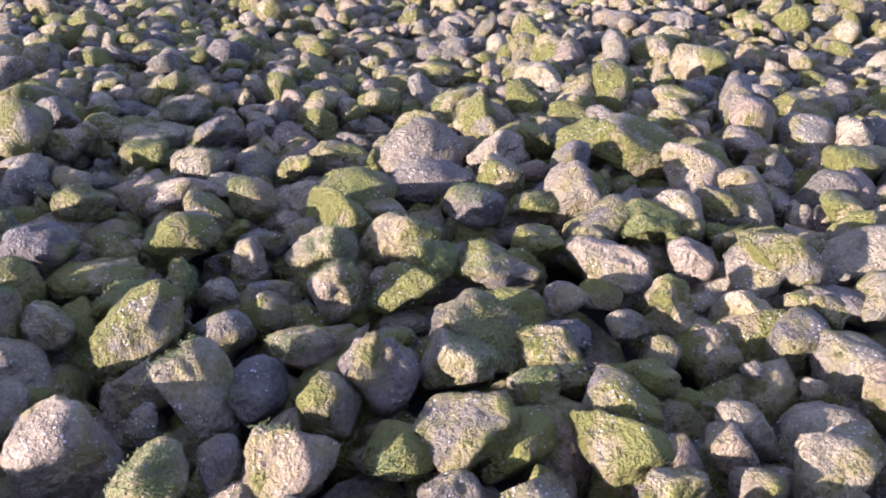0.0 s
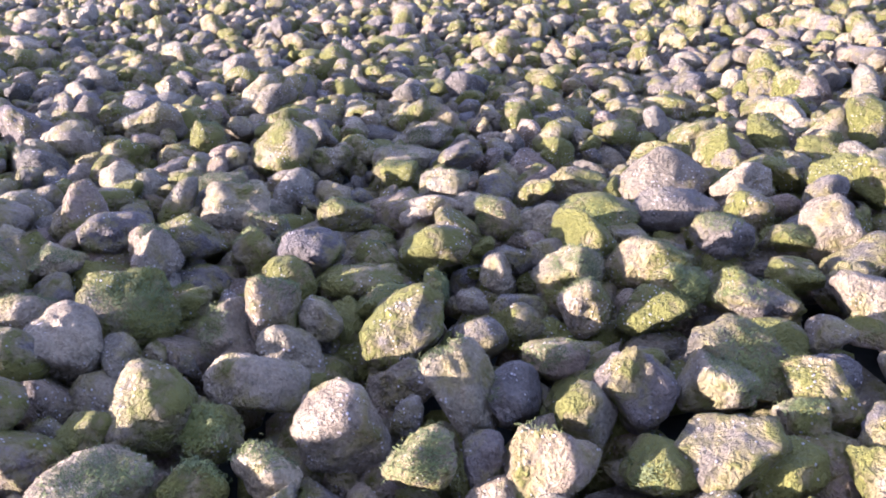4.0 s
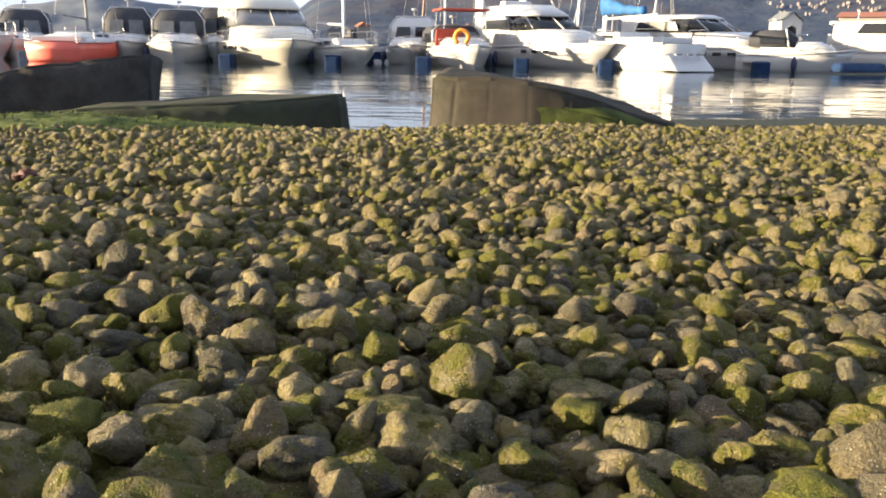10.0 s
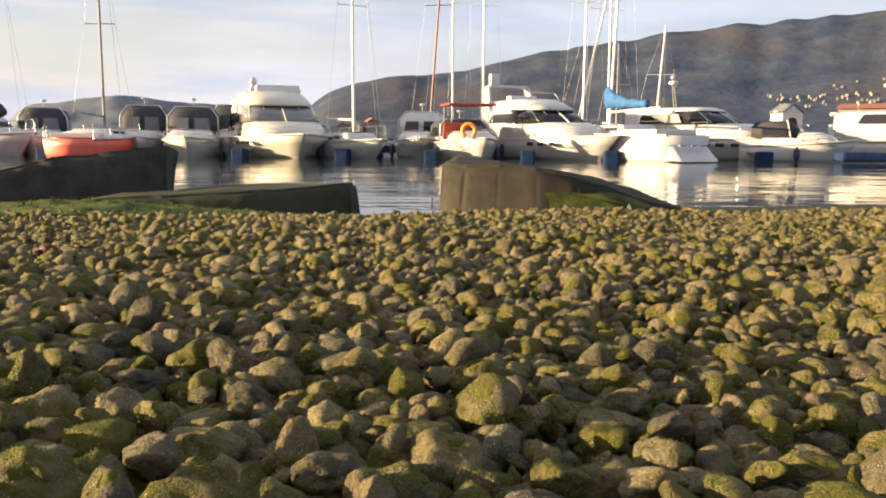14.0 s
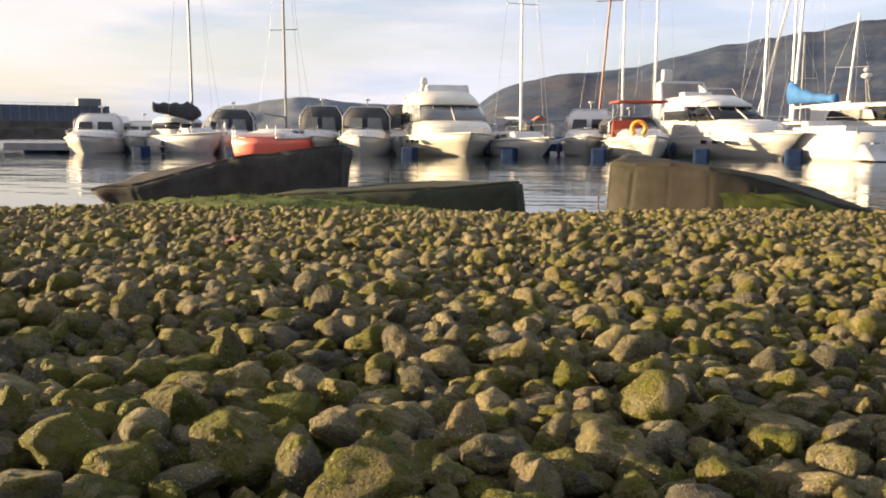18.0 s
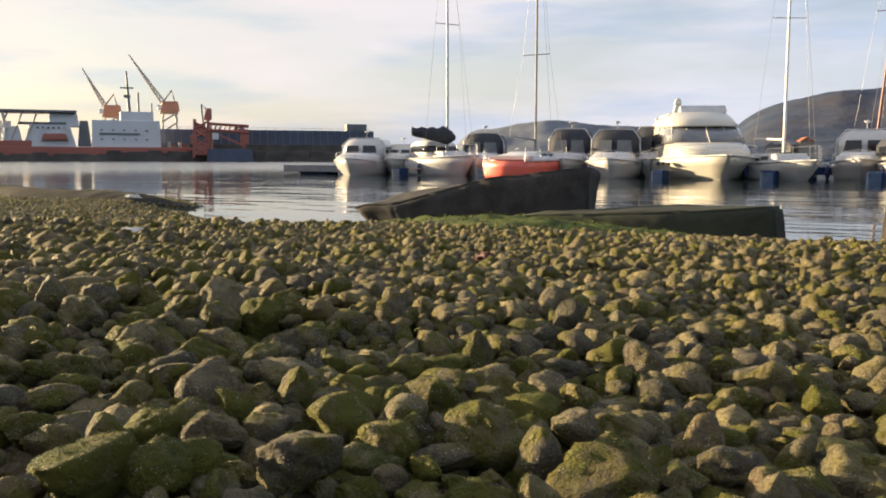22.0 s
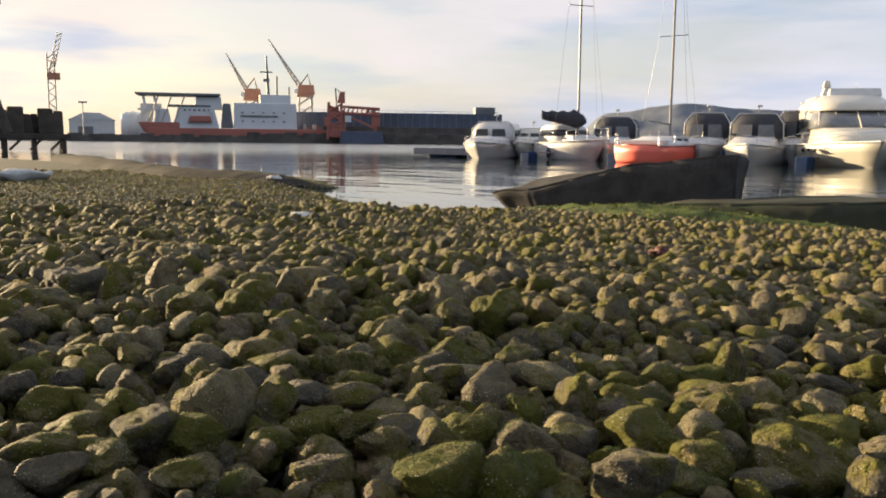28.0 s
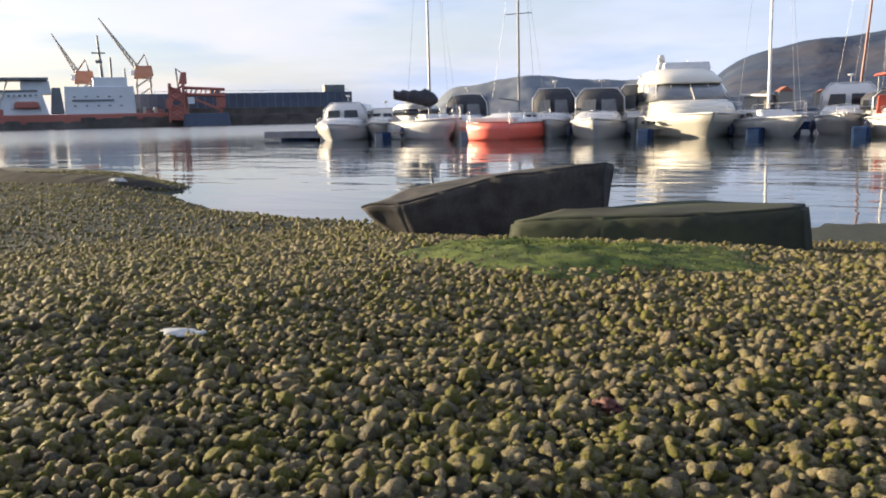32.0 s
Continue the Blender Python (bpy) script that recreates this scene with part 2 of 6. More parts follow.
def water_material():
    m = bpy.data.materials.new("harbour_water")
    m.use_nodes = True
    nt = m.node_tree
    b = nt.nodes["Principled BSDF"]
    ln = nt.links.new
    b.inputs["Base Color"].default_value = (0.012, 0.022, 0.024, 1)
    b.inputs["Roughness"].default_value, b.inputs["IOR"].default_value = 0.035, 1.333
    pos = nt.nodes.new("ShaderNodeNewGeometry")
    mp = nt.nodes.new("ShaderNodeMapping")
    mp.inputs["Rotation"].default_value = (0, 0, radians(-12))
    mp.inputs["Scale"].default_value = (0.35, 1.0, 1.0)
    ln(pos.outputs["Position"], mp.inputs["Vector"])
    n1 = nt.nodes.new("ShaderNodeTexNoise")
    n1.inputs["Scale"].default_value, n1.inputs["Detail"].default_value = 1.6, 3
    n2 = nt.nodes.new("ShaderNodeTexNoise")
    n2.inputs["Scale"].default_value, n2.inputs["Detail"].default_value = 0.35, 2
    for n in (n1, n2):
        ln(mp.outputs[0], n.inputs["Vector"])
    add = nt.nodes.new("ShaderNodeMath")
    add.operation = "MULTIPLY_ADD"
    add.inputs[1].default_value = 0.35
    ln(n1.outputs["Fac"], add.inputs[0])
    ln(n2.outputs["Fac"], add.inputs[2])
    bp = nt.nodes.new("ShaderNodeBump")
    bp.inputs["Distance"].default_value = 0.08
    axes = nt.nodes.new("ShaderNodeSeparateXYZ")
    ln(pos.outputs["Position"], axes.inputs[0])
    for low, high, socket in ((0.45, 1.0, bp.inputs["Strength"]), (0.035, 0.20, b.inputs["Roughness"])):
        ruffle = nt.nodes.new("ShaderNodeMapRange")
        ruffle.interpolation_type = "SMOOTHSTEP"
        ruffle.inputs["From Min"].default_value, ruffle.inputs["From Max"].default_value = -20, -75
        ruffle.inputs["To Min"].default_value, ruffle.inputs["To Max"].default_value = low, high
        ln(axes.outputs[0], ruffle.inputs["Value"])
        ln(ruffle.outputs[0], socket)
    ln(add.outputs[0], bp.inputs["Height"])
    ln(bp.outputs[0], b.inputs["Normal"])
    return m


STONE_ONE = stone_material("pebble_single", True, None, 0.03)
STONE_DARK = stone_material("pebble_dark", True, (0.088, 0.080, 0.066), 0.02)
STONE_OLIVE = stone_material("pebble_mossy", True, None, 0.07)
STONE_PALE = stone_material("pebble_pale", True, (0.228, 0.192, 0.112), 0.0)
STONE_MANY = stone_material("pebble_mass", False, None, 0.01)
WATER = water_material()
SAND = material("wet_gravel_bed", (0.050, 0.056, 0.044), 0.9, second=(0.022, 0.026, 0.020), scale=22, bump=1.0, bump_scale=55, spec=0.12)
ROCK = material("dark_rock", (0.064, 0.061, 0.058), 0.9, second=(0.036, 0.034, 0.033), scale=7, bump=0.6, bump_scale=14, spec=0.12)
ROCK_BROWN = material("brown_rock", (0.052, 0.045, 0.037), 0.85, second=(0.028, 0.027, 0.020), scale=3, bump=0.6, bump_scale=14, spec=0.12)
ROCK_FLAT = material("mossy_slab", (0.052, 0.060, 0.036), 0.92, second=(0.036, 0.038, 0.032), scale=2.6, bump=0.6, bump_scale=18, spec=0.12)
WRACK = material("black_wrack", (0.026, 0.024, 0.02), 0.85, second=(0.012, 0.012, 0.01), scale=5, bump=0.8, bump_scale=25, spec=0.12)
WEED = material("green_weed", (0.112, 0.138, 0.030), 0.95, second=(0.034, 0.046, 0.014), scale=14, bump=0.8, bump_scale=80, spec=0.12)
WEEDDARK = material("dark_green_weed", (0.062, 0.076, 0.020), 0.95, second=(0.026, 0.033, 0.012), scale=12, bump=0.8, bump_scale=60, spec=0.12)
ALGAE = material("algae_threads", (0.085, 0.098, 0.010), 0.8, second=(0.040, 0.052, 0.006), scale=120)
GELCOAT = material("white_gelcoat", (0.50, 0.495, 0.49), 0.3, spread=0.08, scale=1.2, coat=0.3)
CREAM = material("cream_gelcoat", (0.55, 0.525, 0.46), 0.32, spread=0.07, scale=1.2, coat=0.3)
GREYHULL = material("weathered_white_hull", (0.6, 0.6, 0.6), 0.4, spread=0.2, scale=2)
REDHULL = material("orange_red_hull", (0.80, 0.125, 0.085), 0.42, second=(0.70, 0.17, 0.12), scale=1.5)
TARP = material("dark_canvas", (0.035, 0.038, 0.05), 0.85, spread=0.35, scale=4, bump=0.3, bump_scale=12)
BLUETARP = material("blue_canvas", (0.02, 0.11, 0.30), 0.8, spread=0.3, scale=4, bump=0.3, bump_scale=12)
REDTARP = material("red_canvas", (0.46, 0.07, 0.035), 0.8, spread=0.25, scale=4)
DARKGLASS = material("tinted_window", (0.02, 0.022, 0.026), 0.08, spread=0.2)
# Pale base colour stands in for sky reflected in the yacht's windscreen.
PALEGLASS = material("sky_painted_window", (0.20, 0.21, 0.23), 0.06, spread=0.3, scale=1.5, coat=0.6)
NAVY = material("navy_antifouling", (0.025, 0.035, 0.09), 0.6, spread=0.3)
BLUEFLOAT = material("blue_float", (0.014, 0.034, 0.095), 0.8, spread=0.35, scale=3, spec=0.15)
STEEL = material("stainless_rail", (0.62, 0.62, 0.63), 0.25, 0.9, spread=0.1)
ALU = material("aluminium_mast", (0.74, 0.72, 0.68), 0.4, 0.35, spread=0.1)
DARKMAST = material("grey_mast", (0.20, 0.20, 0.21), 0.5, 0.3, spread=0.1)
REDMAST = material("varnished_red_mast", (0.14, 0.035, 0.028), 0.45, spread=0.2)
ROPE = material("rigging_wire", (0.25, 0.25, 0.26), 0.5, 0.3, spread=0.1)
DECK = material("pontoon_deck", (0.33, 0.30, 0.26), 0.8, spread=0.4, scale=5)
ORANGE = material("orange_buoy", (0.85, 0.30, 0.02), 0.5, spread=0.15)
# SHIPRED, SHIPWHITE and DOCKBLUE are dulled to put distance haze into their colour.
SHIPRED = material("ship_red", (0.34, 0.11, 0.08), 0.5, spread=0.2, scale=0.08)
SHIPWHITE = material("ship_white", (0.62, 0.64, 0.66), 0.5, spread=0.1, scale=0.08)
SHIPDARK = material("ship_grey", (0.16, 0.17, 0.18), 0.6, spread=0.3, scale=0.1)
DOCKBLUE = material("dock_blue", (0.075, 0.095, 0.15), 0.6, second=(0.05, 0.06, 0.09), scale=0.05)
CRANEORANGE = material("crane_orange", (0.42, 0.20, 0.12), 0.55, spread=0.25, scale=0.2)
CRANEGREY = material("crane_grey", (0.46, 0.42, 0.36), 0.6, spread=0.2, scale=0.2)
QUAY = material("quay_stone", (0.11, 0.10, 0.09), 0.9, spread=0.45, scale=0.15, spec=0.12)
HALL = material("hall_cladding", (0.52, 0.55, 0.58), 0.6, spread=0.12, scale=0.1)
TIMBER = material("tarred_timber", (0.075, 0.06, 0.045), 0.85, second=(0.035, 0.03, 0.024), scale=1.5, bump=0.5, bump_scale=12)


def forest_material(name, deep, pale, bare):
    """Bare winter woodland: dark and pale stands of trees, with browner clearings on the broad scale; the colours given
    carry haze.
    """
    m = material(name, pale, 0.95, second=deep, scale=0.014, spec=0.1, bump=0.55, bump_scale=0.05)
    nt = m.node_tree
    b = nt.nodes["Principled BSDF"]
    for n in nt.nodes:
        if n.type == "BUMP":
            n.inputs["Distance"].default_value = 5.0
    stands = b.inputs["Base Color"].links[0].from_socket
    co = nt.nodes.new("ShaderNodeTexCoord")
    wide = nt.nodes.new("ShaderNodeTexNoise")
    wide.inputs["Scale"].default_value, wide.inputs["Detail"].default_value, wide.inputs["Roughness"].default_value = 0.0034, 6, 0.62
    nt.links.new(co.outputs["Object"], wide.inputs["Vector"])
    step = nt.nodes.new("ShaderNodeMapRange")
    step.inputs["From Min"].default_value, step.inputs["From Max"].default_value, step.inputs["To Max"].default_value = 0.50, 0.66, 0.75
    nt.links.new(wide.outputs["Fac"], step.inputs["Value"])
    mix = nt.nodes.new("ShaderNodeMix")
    mix.data_type = "RGBA"
    mix.inputs["B"].default_value = (*bare, 1)
    nt.links.new(step.outputs[0], mix.inputs["Factor"])
    nt.links.new(stands, mix.inputs["A"])
    nt.links.new(mix.outputs["Result"], b.inputs["Base Color"])
    return m


# Blue in all three colours stands in for aerial haze over the woods.
HAZEFOREST = forest_material("hazed_wooded_hill", (0.027, 0.041, 0.076), (0.056, 0.070, 0.102), (0.066, 0.063, 0.074))
# Far woods made paler and bluer: distance haze put into the base colour.
FARHAZEFOREST = material("hazed_far_woods", (0.15, 0.17, 0.20), 0.95, second=(0.11, 0.125, 0.15), scale=0.006, spec=0.12)
HOUSEWHITE = material("house_paint_white", (0.26, 0.232, 0.225), 0.7, spread=0.1)
ROOFRED = material("roof_tile", (0.30, 0.12, 0.07), 0.8, spread=0.3)
PLASTIC = material("dirty_white_plastic", (0.46, 0.47, 0.46), 0.45, spread=0.3, scale=20, bump=0.4, bump_scale=50)
CLEARPANE = material("clear_hood_pane", (0.13, 0.135, 0.145), 0.15, spread=0.3, scale=2)
REDBRICK = material("red_brick_shard", (0.10, 0.036, 0.028), 0.8, spread=0.4, scale=60, bump=0.4, bump_scale=300)

# ---- mesh helpers ----


def part(name, bm, mat, parent=None, label="", smooth=False):
    me = bpy.data.meshes.new(name)
    bm.to_mesh(me)
    bm.free()
    if smooth:
        me.polygons.foreach_set("use_smooth", [True] * len(me.polygons))
    me.materials.append(mat)
    ob = new(name, me)
    if parent:
        ob.parent = parent
    if label:
        ob["label"] = label
    return ob


def thing(name, m, label, category, group=""):
    ob = new(name)
    ob.matrix_world = m
    ob.empty_display_size = 0.3
    return tagged(ob, label, category, group)


def box(bm, c, size, bevel=0.0, top=(1, 1), shift=(0, 0), turn=None):
    """A box round c; top scales its upper face and shift slides it; bevel rounds its edges."""
    made = bmesh.ops.create_cube(bm, size=1)["verts"]
    for v in made:
        k = top if v.co.z > 0 else (1, 1)
        s = shift if v.co.z > 0 else (0, 0)
        v.co = Vector((v.co.x * size[0] * k[0] + s[0], v.co.y * size[1] * k[1] + s[1], v.co.z * size[2]))
        if turn:
            v.co = turn @ v.co
        v.co += Vector(c)
    if bevel:
        edges = list({e for v in made for e in v.link_edges})
        bmesh.ops.bevel(bm, geom=edges, offset=bevel, segments=2, profile=0.6, affect="EDGES")
    return bm


def rod(bm, a, b, r, r2=None, sides=8):
    a, b = Vector(a), Vector(b)
    d = b - a
    m = Matrix.Translation((a + b) / 2) @ d.to_track_quat("Z", "Y").to_matrix().to_4x4()
    bmesh.ops.create_cone(bm, cap_ends=True, segments=sides, radius1=r, radius2=r if r2 is None else r2, depth=d.length, matrix=m)
    return bm


def line(bm, pts, r, sides=6):
    """One bent tube through the points."""
    pts = [Vector(p) for p in pts]
    rings = []
    for i, p in enumerate(pts):
        d = (pts[min(i + 1, len(pts) - 1)] - pts[max(i - 1, 0)])
        if d.length < 1e-6:
            d = pts[i] - pts[max(i - 1, 0)] if i else pts[1] - p
        q = d.normalized()
        side = q.cross(Vector((0, 0, 1)))
        side = q.cross(Vector((1, 0, 0))) if side.length < 0.05 else side
        side.normalize()
        up = side.cross(q)
        if rings and side.dot(last) < 0:
            side, up = -side, -up
        last = side
        rings.append([bm.verts.new(p + (side * math.cos(2 * math.pi * k / sides) + up * math.sin(2 * math.pi * k / sides)) * r) for k in range(sides)])
    for u, v in zip(rings, rings[1:]):
        for k in range(sides):
            n = (k + 1) % sides
            bm.faces.new((u[k], v[k], v[n], u[n]))
    bm.faces.new(rings[0])
    bm.faces.new(rings[-1][::-1])
    return bm


def ball(bm, c, size, sub=2):
    bmesh.ops.create_icosphere(bm, subdivisions=sub, radius=1, matrix=Matrix.Translation(c) @ Matrix.Diagonal((*size, 1)))
    return bm


def fresh():
    return bmesh.new()


# ---- beach, water ----
SHORE = ((-200, 60), (-65, 30), (-31, 15), (-17.5, 13.5), (-10.8, 10.3), (-9.9, 9.0), (-7.3, 7.6), (-5.1, 7.4), (-2.6, 7.3), (0, 7.5), (4, 9.0), (13, 11.5), (52, 20), (200, 40))
SHORE_X, SHORE_Y = zip(*SHORE)


def beach_z(x, y):
    """The beach: a gentle plane with a crest, a steeper drop to the water's edge and below it, and a hollow before the spit."""
    x, y = np.asarray(x, float), np.asarray(y, float)
    plane = np.minimum(0.723 - 0.0526 * y, 1.6)
    dx, dy = x - 0.8, y - 0.4
    r, az = np.hypot(dx, dy), np.degrees(np.arctan2(-dx, dy))
    s = np.clip((az - 26) / 18, 0, 1) * np.clip((115 - az) / 30, 0, 1)
    s = s * s * (3 - 2 * s)
    dip = np.maximum(0.645 - 0.094 * (r - 2.2), 0.16)
    plane = plane + s * np.minimum(dip - plane, 0)
    d = np.interp(x, SHORE_X, SHORE_Y) - y
    drop = 0.13 * d
    k = 0.02
    z = -k * np.log(np.exp(-np.clip(plane, -8, 8) / k) + np.exp(-np.clip(drop, -8, 8) / k))
    shelf = np.minimum(0.05 * (np.interp(x, (-1.5, -0.6, 1.5, 4, 13, 60), (5.0, 9.4, 10.6, 11.8, 14.5, 24)) - y), 0.16)
    z = np.maximum(np.maximum(z, np.where(x > -1.5, shelf, -2.0)), -2.0)
    z = z + 0.035 * np.exp(-((x + 0.9) / 0.95) ** 2 - ((y - 4.45) / 0.35) ** 2)
    return z + 0.010 * np.sin(3.1 * x + 1.3 * y) * np.sin(2.3 * y - 0.7 * x) + 0.005 * np.sin(11 * x + 3 * y) * np.sin(9 * y - 4 * x)


def mesh_of(name, verts, faces, mat, smooth=True):
    me = bpy.data.meshes.new(name)
    faces = np.asarray(faces, np.int32)
    n = faces.shape[1]
    me.vertices.add(len(verts))
    me.vertices.foreach_set("co", np.asarray(verts, np.float32).ravel())
    me.loops.add(faces.size)
    me.loops.foreach_set("vertex_index", faces.ravel())
    me.polygons.add(len(faces))
    me.polygons.foreach_set("loop_start", np.arange(0, faces.size, n, dtype=np.int32))
    me.polygons.foreach_set("use_smooth", np.full(len(faces), smooth))
    me.update(calc_edges=True)
    me.validate()
    me.materials.append(mat)
    return me


def polar_sheet(name, centre, radii, count, height, mat):
    a = np.linspace(0, 2 * np.pi, count, endpoint=False)
    r = np.asarray(radii)
    x = centre[0] + np.outer(r, np.cos(a))
    y = centre[1] + np.outer(r, np.sin(a))
    z = height(x, y)
    v = np.stack([x, y, z], -1).reshape(-1, 3)
    i, j = np.meshgrid(np.arange(len(r) - 1), np.arange(count), indexing="ij")
    k = (j + 1) % count
    f = np.stack([i * count + j, (i + 1) * count + j, (i + 1) * count + k, i * count + k], -1).reshape(-1, 4)
    return mesh_of(name, v, f, mat)


def build_ground():
    radii = np.concatenate([[0.001], np.geomspace(0.05, 30, 150), np.geomspace(32, 4200, 40)])
    g = new("ground", polar_sheet("ground", (0.75, 0.4), radii, 240, lambda x, y: beach_z(x, y) - 0.018 - 0.014 * np.clip(1.6 - np.hypot(x - 0.8, y - 0.4), 0, 1), SAND))
    tagged(g, "dark wet gravel beach bed sloping to the harbour water", "ground", kind="structure")
    w = new("water", polar_sheet("water", (0.75, 40.0), np.concatenate([[0.001], np.geomspace(1, 4200, 60)]), 96, lambda x, y: 0 * x, WATER))
    tagged(w, "calm harbour water with small ripples reflecting boats", "water", kind="structure")
    return g


ground = build_ground()

# ---- gravel ----
def pebble(seed, sub):
    """A worn, faceted pebble of unit size: a sphere cut by soft planes, squashed and roughened."""
    rng = np.random.default_rng(seed)
    bm = bmesh.new()
    bmesh.ops.create_icosphere(bm, subdivisions=sub, radius=1)
    v = np.array([p.co[:] for p in bm.verts])
    f = np.array([[q.index for q in t.verts] for t in bm.faces])
    bm.free()
    n = rng.normal(size=(9, 3))
    n /= np.linalg.norm(n, axis=1)[:, None]
    d = rng.uniform(0.56, 1.10, 9)
    p = rng.uniform(14, 44)
    s = (np.maximum(v @ n.T, 0) / d) ** p
    r = (s.sum(1) + 1e-3) ** (-1 / p)
    r = np.minimum(r, 1.35)
    bump = np.array([noise.noise(Vector(q) * 1.9 + Vector((seed * 7.3, 1, 2))) * 0.15 + noise.noise(Vector(q) * 4.6 + Vector((seed * 3.1, 5, 2))) * 0.055 + noise.noise(Vector(q) * 10 + Vector((seed * 1.7, 3, 2))) * 0.02 for q in v])
    v = v * (r + bump)[:, None]
    v *= np.array([1.0, rng.uniform(0.56, 0.95), rng.uniform(0.45, 0.80)])
    v /= np.abs(v[:, :2]).max()
    return v, f


def turns(rng, n, tip):
    """Random turns: any heading, tipped by about tip radians."""
    a, b, c = rng.uniform(0, 2 * np.pi, n), rng.normal(0, tip, n), rng.normal(0, tip, n)
    ca, sa, cb, sb, cc, sc = np.cos(a), np.sin(a), np.cos(b), np.sin(b), np.cos(c), np.sin(c)
    o, i = np.zeros(n), np.ones(n)
    rz = np.stack([ca, -sa, o, sa, ca, o, o, o, i], -1).reshape(n, 3, 3)
    rx = np.stack([i, o, o, o, cb, -sb, o, sb, cb], -1).reshape(n, 3, 3)
    ry = np.stack([cc, o, sc, o, i, o, -sc, o, cc], -1).reshape(n, 3, 3)
    return ry @ rx @ rz


def scatter(rng, spacing, keep, far=False):
    """Jittered hexagonal places over the gravel's fan."""
    xs = np.arange(-26 if spacing > 0.05 else -10, 8, spacing) if far else np.arange(-5.0, 5.6, spacing)
    ys = np.arange(-0.4, (12 if spacing > 0.05 else 9.5) if far else 6.0, spacing * 0.866)
    x, y = np.meshgrid(xs, ys)
    x = x + (np.arange(len(ys)) % 2)[:, None] * spacing / 2
    x, y = x.ravel() + rng.uniform(-0.36, 0.36, x.size) * spacing, y.ravel() + rng.uniform(-0.36, 0.36, x.size) * spacing
    ok = keep(x, y)
    return x[ok], y[ok]


CAM_MID = (0.80, 0.40)


def fan(x, y, r0, r1):
    dx, dy = x - CAM_MID[0], y - CAM_MID[1]
    r, az = np.hypot(dx, dy), np.degrees(np.arctan2(-dx, dy))
    wide = np.where(r < 0.33, 200, np.where(r < 0.7, 30, 0))
    return (r >= r0) & (r < r1) & (az > -54 - wide) & (az < 82 + wide)


def heap(name, label, x, y, size, sub, kinds, rng, sink=0.25):
    shapes = [pebble(1000 * sub + k, sub) for k in range(kinds)]
    which = rng.integers(0, kinds, len(x))
    turn = turns(rng, len(x), 0.50)
    z = beach_z(x, y) + size * rng.uniform(-sink, 0.5 - 0.85 * (sink > 1), len(x))
    verts, faces, base = [], [], 0
    for k, (v, f) in enumerate(shapes):
        sel = np.where(which == k)[0]
        if not len(sel):
            continue
        w = np.einsum("nij,vj->nvi", turn[sel], v) * size[sel][:, None, None] + np.stack([x[sel], y[sel], z[sel]], -1)[:, None]
        verts.append(w.reshape(-1, 3))
        faces.append((f[None] + (base + np.arange(len(sel)) * len(v))[:, None, None]).reshape(-1, 3))
        base += len(sel) * len(v)
    ob = new(name, mesh_of(name, np.concatenate(verts), np.concatenate(faces), STONE_MANY))
    ob.parent = ground
    tagged(ob, label, "", "", "stuff")
    return ob


def sizes(rng, n, mean):
    return np.clip(rng.lognormal(math.log(mean), 0.33, n), mean * 0.45, mean * 1.9)


# Large stones, patch by patch: x, y, width, height, lean in degrees, kind (0 dark, 1 mossy, 2 pale)
STONES_SLOPE_A = (
    (0.793, 0.576, 0.0218, 0.0259, 0, 2), (0.839, 0.568, 0.0242, 0.0228, 10, 2), (0.815, 0.590, 0.0275, 0.0185, 15, 2), (0.750, 0.573, 0.0297, 0.0223, 0, 0),
    (0.765, 0.560, 0.0255, 0.0176, 0, 0), (0.779, 0.568, 0.0148, 0.0161, 0, 0), (0.807, 0.570, 0.0167, 0.0142, 0, 1), (0.786, 0.549, 0.0273, 0.0149, -10, 2),
    (0.806, 0.552, 0.0170, 0.0118, 0, 1), (0.822, 0.555, 0.0170, 0.0132, 0, 1), (0.857, 0.553, 0.0152, 0.0186, 25, 1), (0.871, 0.555, 0.0112, 0.0131, 0, 0),
    (0.885, 0.549, 0.0206, 0.0199, 0, 1), (0.898, 0.569, 0.0151, 0.0172, 20, 2), (0.911, 0.575, 0.0217, 0.0242, 0, 0), (0.870, 0.579, 0.0138, 0.0270, -35, 1),
)
STONES_SLOPE_B = (
    (0.933, 0.576, 0.0201, 0.0167, 10, 2), (0.944, 0.583, 0.0335, 0.0191, 15, 1), (0.924, 0.546, 0.0227, 0.0177, 0, 0), (0.909, 0.547, 0.0183, 0.0117, 0, 1),
    (0.760, 0.609, 0.0210, 0.0228, 0, 2), (0.772, 0.632, 0.0290, 0.0241, 0, 1), (0.744, 0.603, 0.0275, 0.0210, 15, 0), (0.741, 0.630, 0.0230, 0.0167, 0, 1),
    (0.718, 0.642, 0.0405, 0.0244, 8, 0), (0.802, 0.623, 0.0165, 0.0181, 0, 2), (0.817, 0.625, 0.0155, 0.0274, -15, 1), (0.829, 0.628, 0.0120, 0.0153, -25, 2),
    (0.854, 0.616, 0.0281, 0.0201, -30, 0), (0.850, 0.638, 0.0247, 0.0119, 0, 1), (0.840, 0.655, 0.0302, 0.0115, -5, 2), (0.876, 0.612, 0.0166, 0.0136, 0, 0),
)
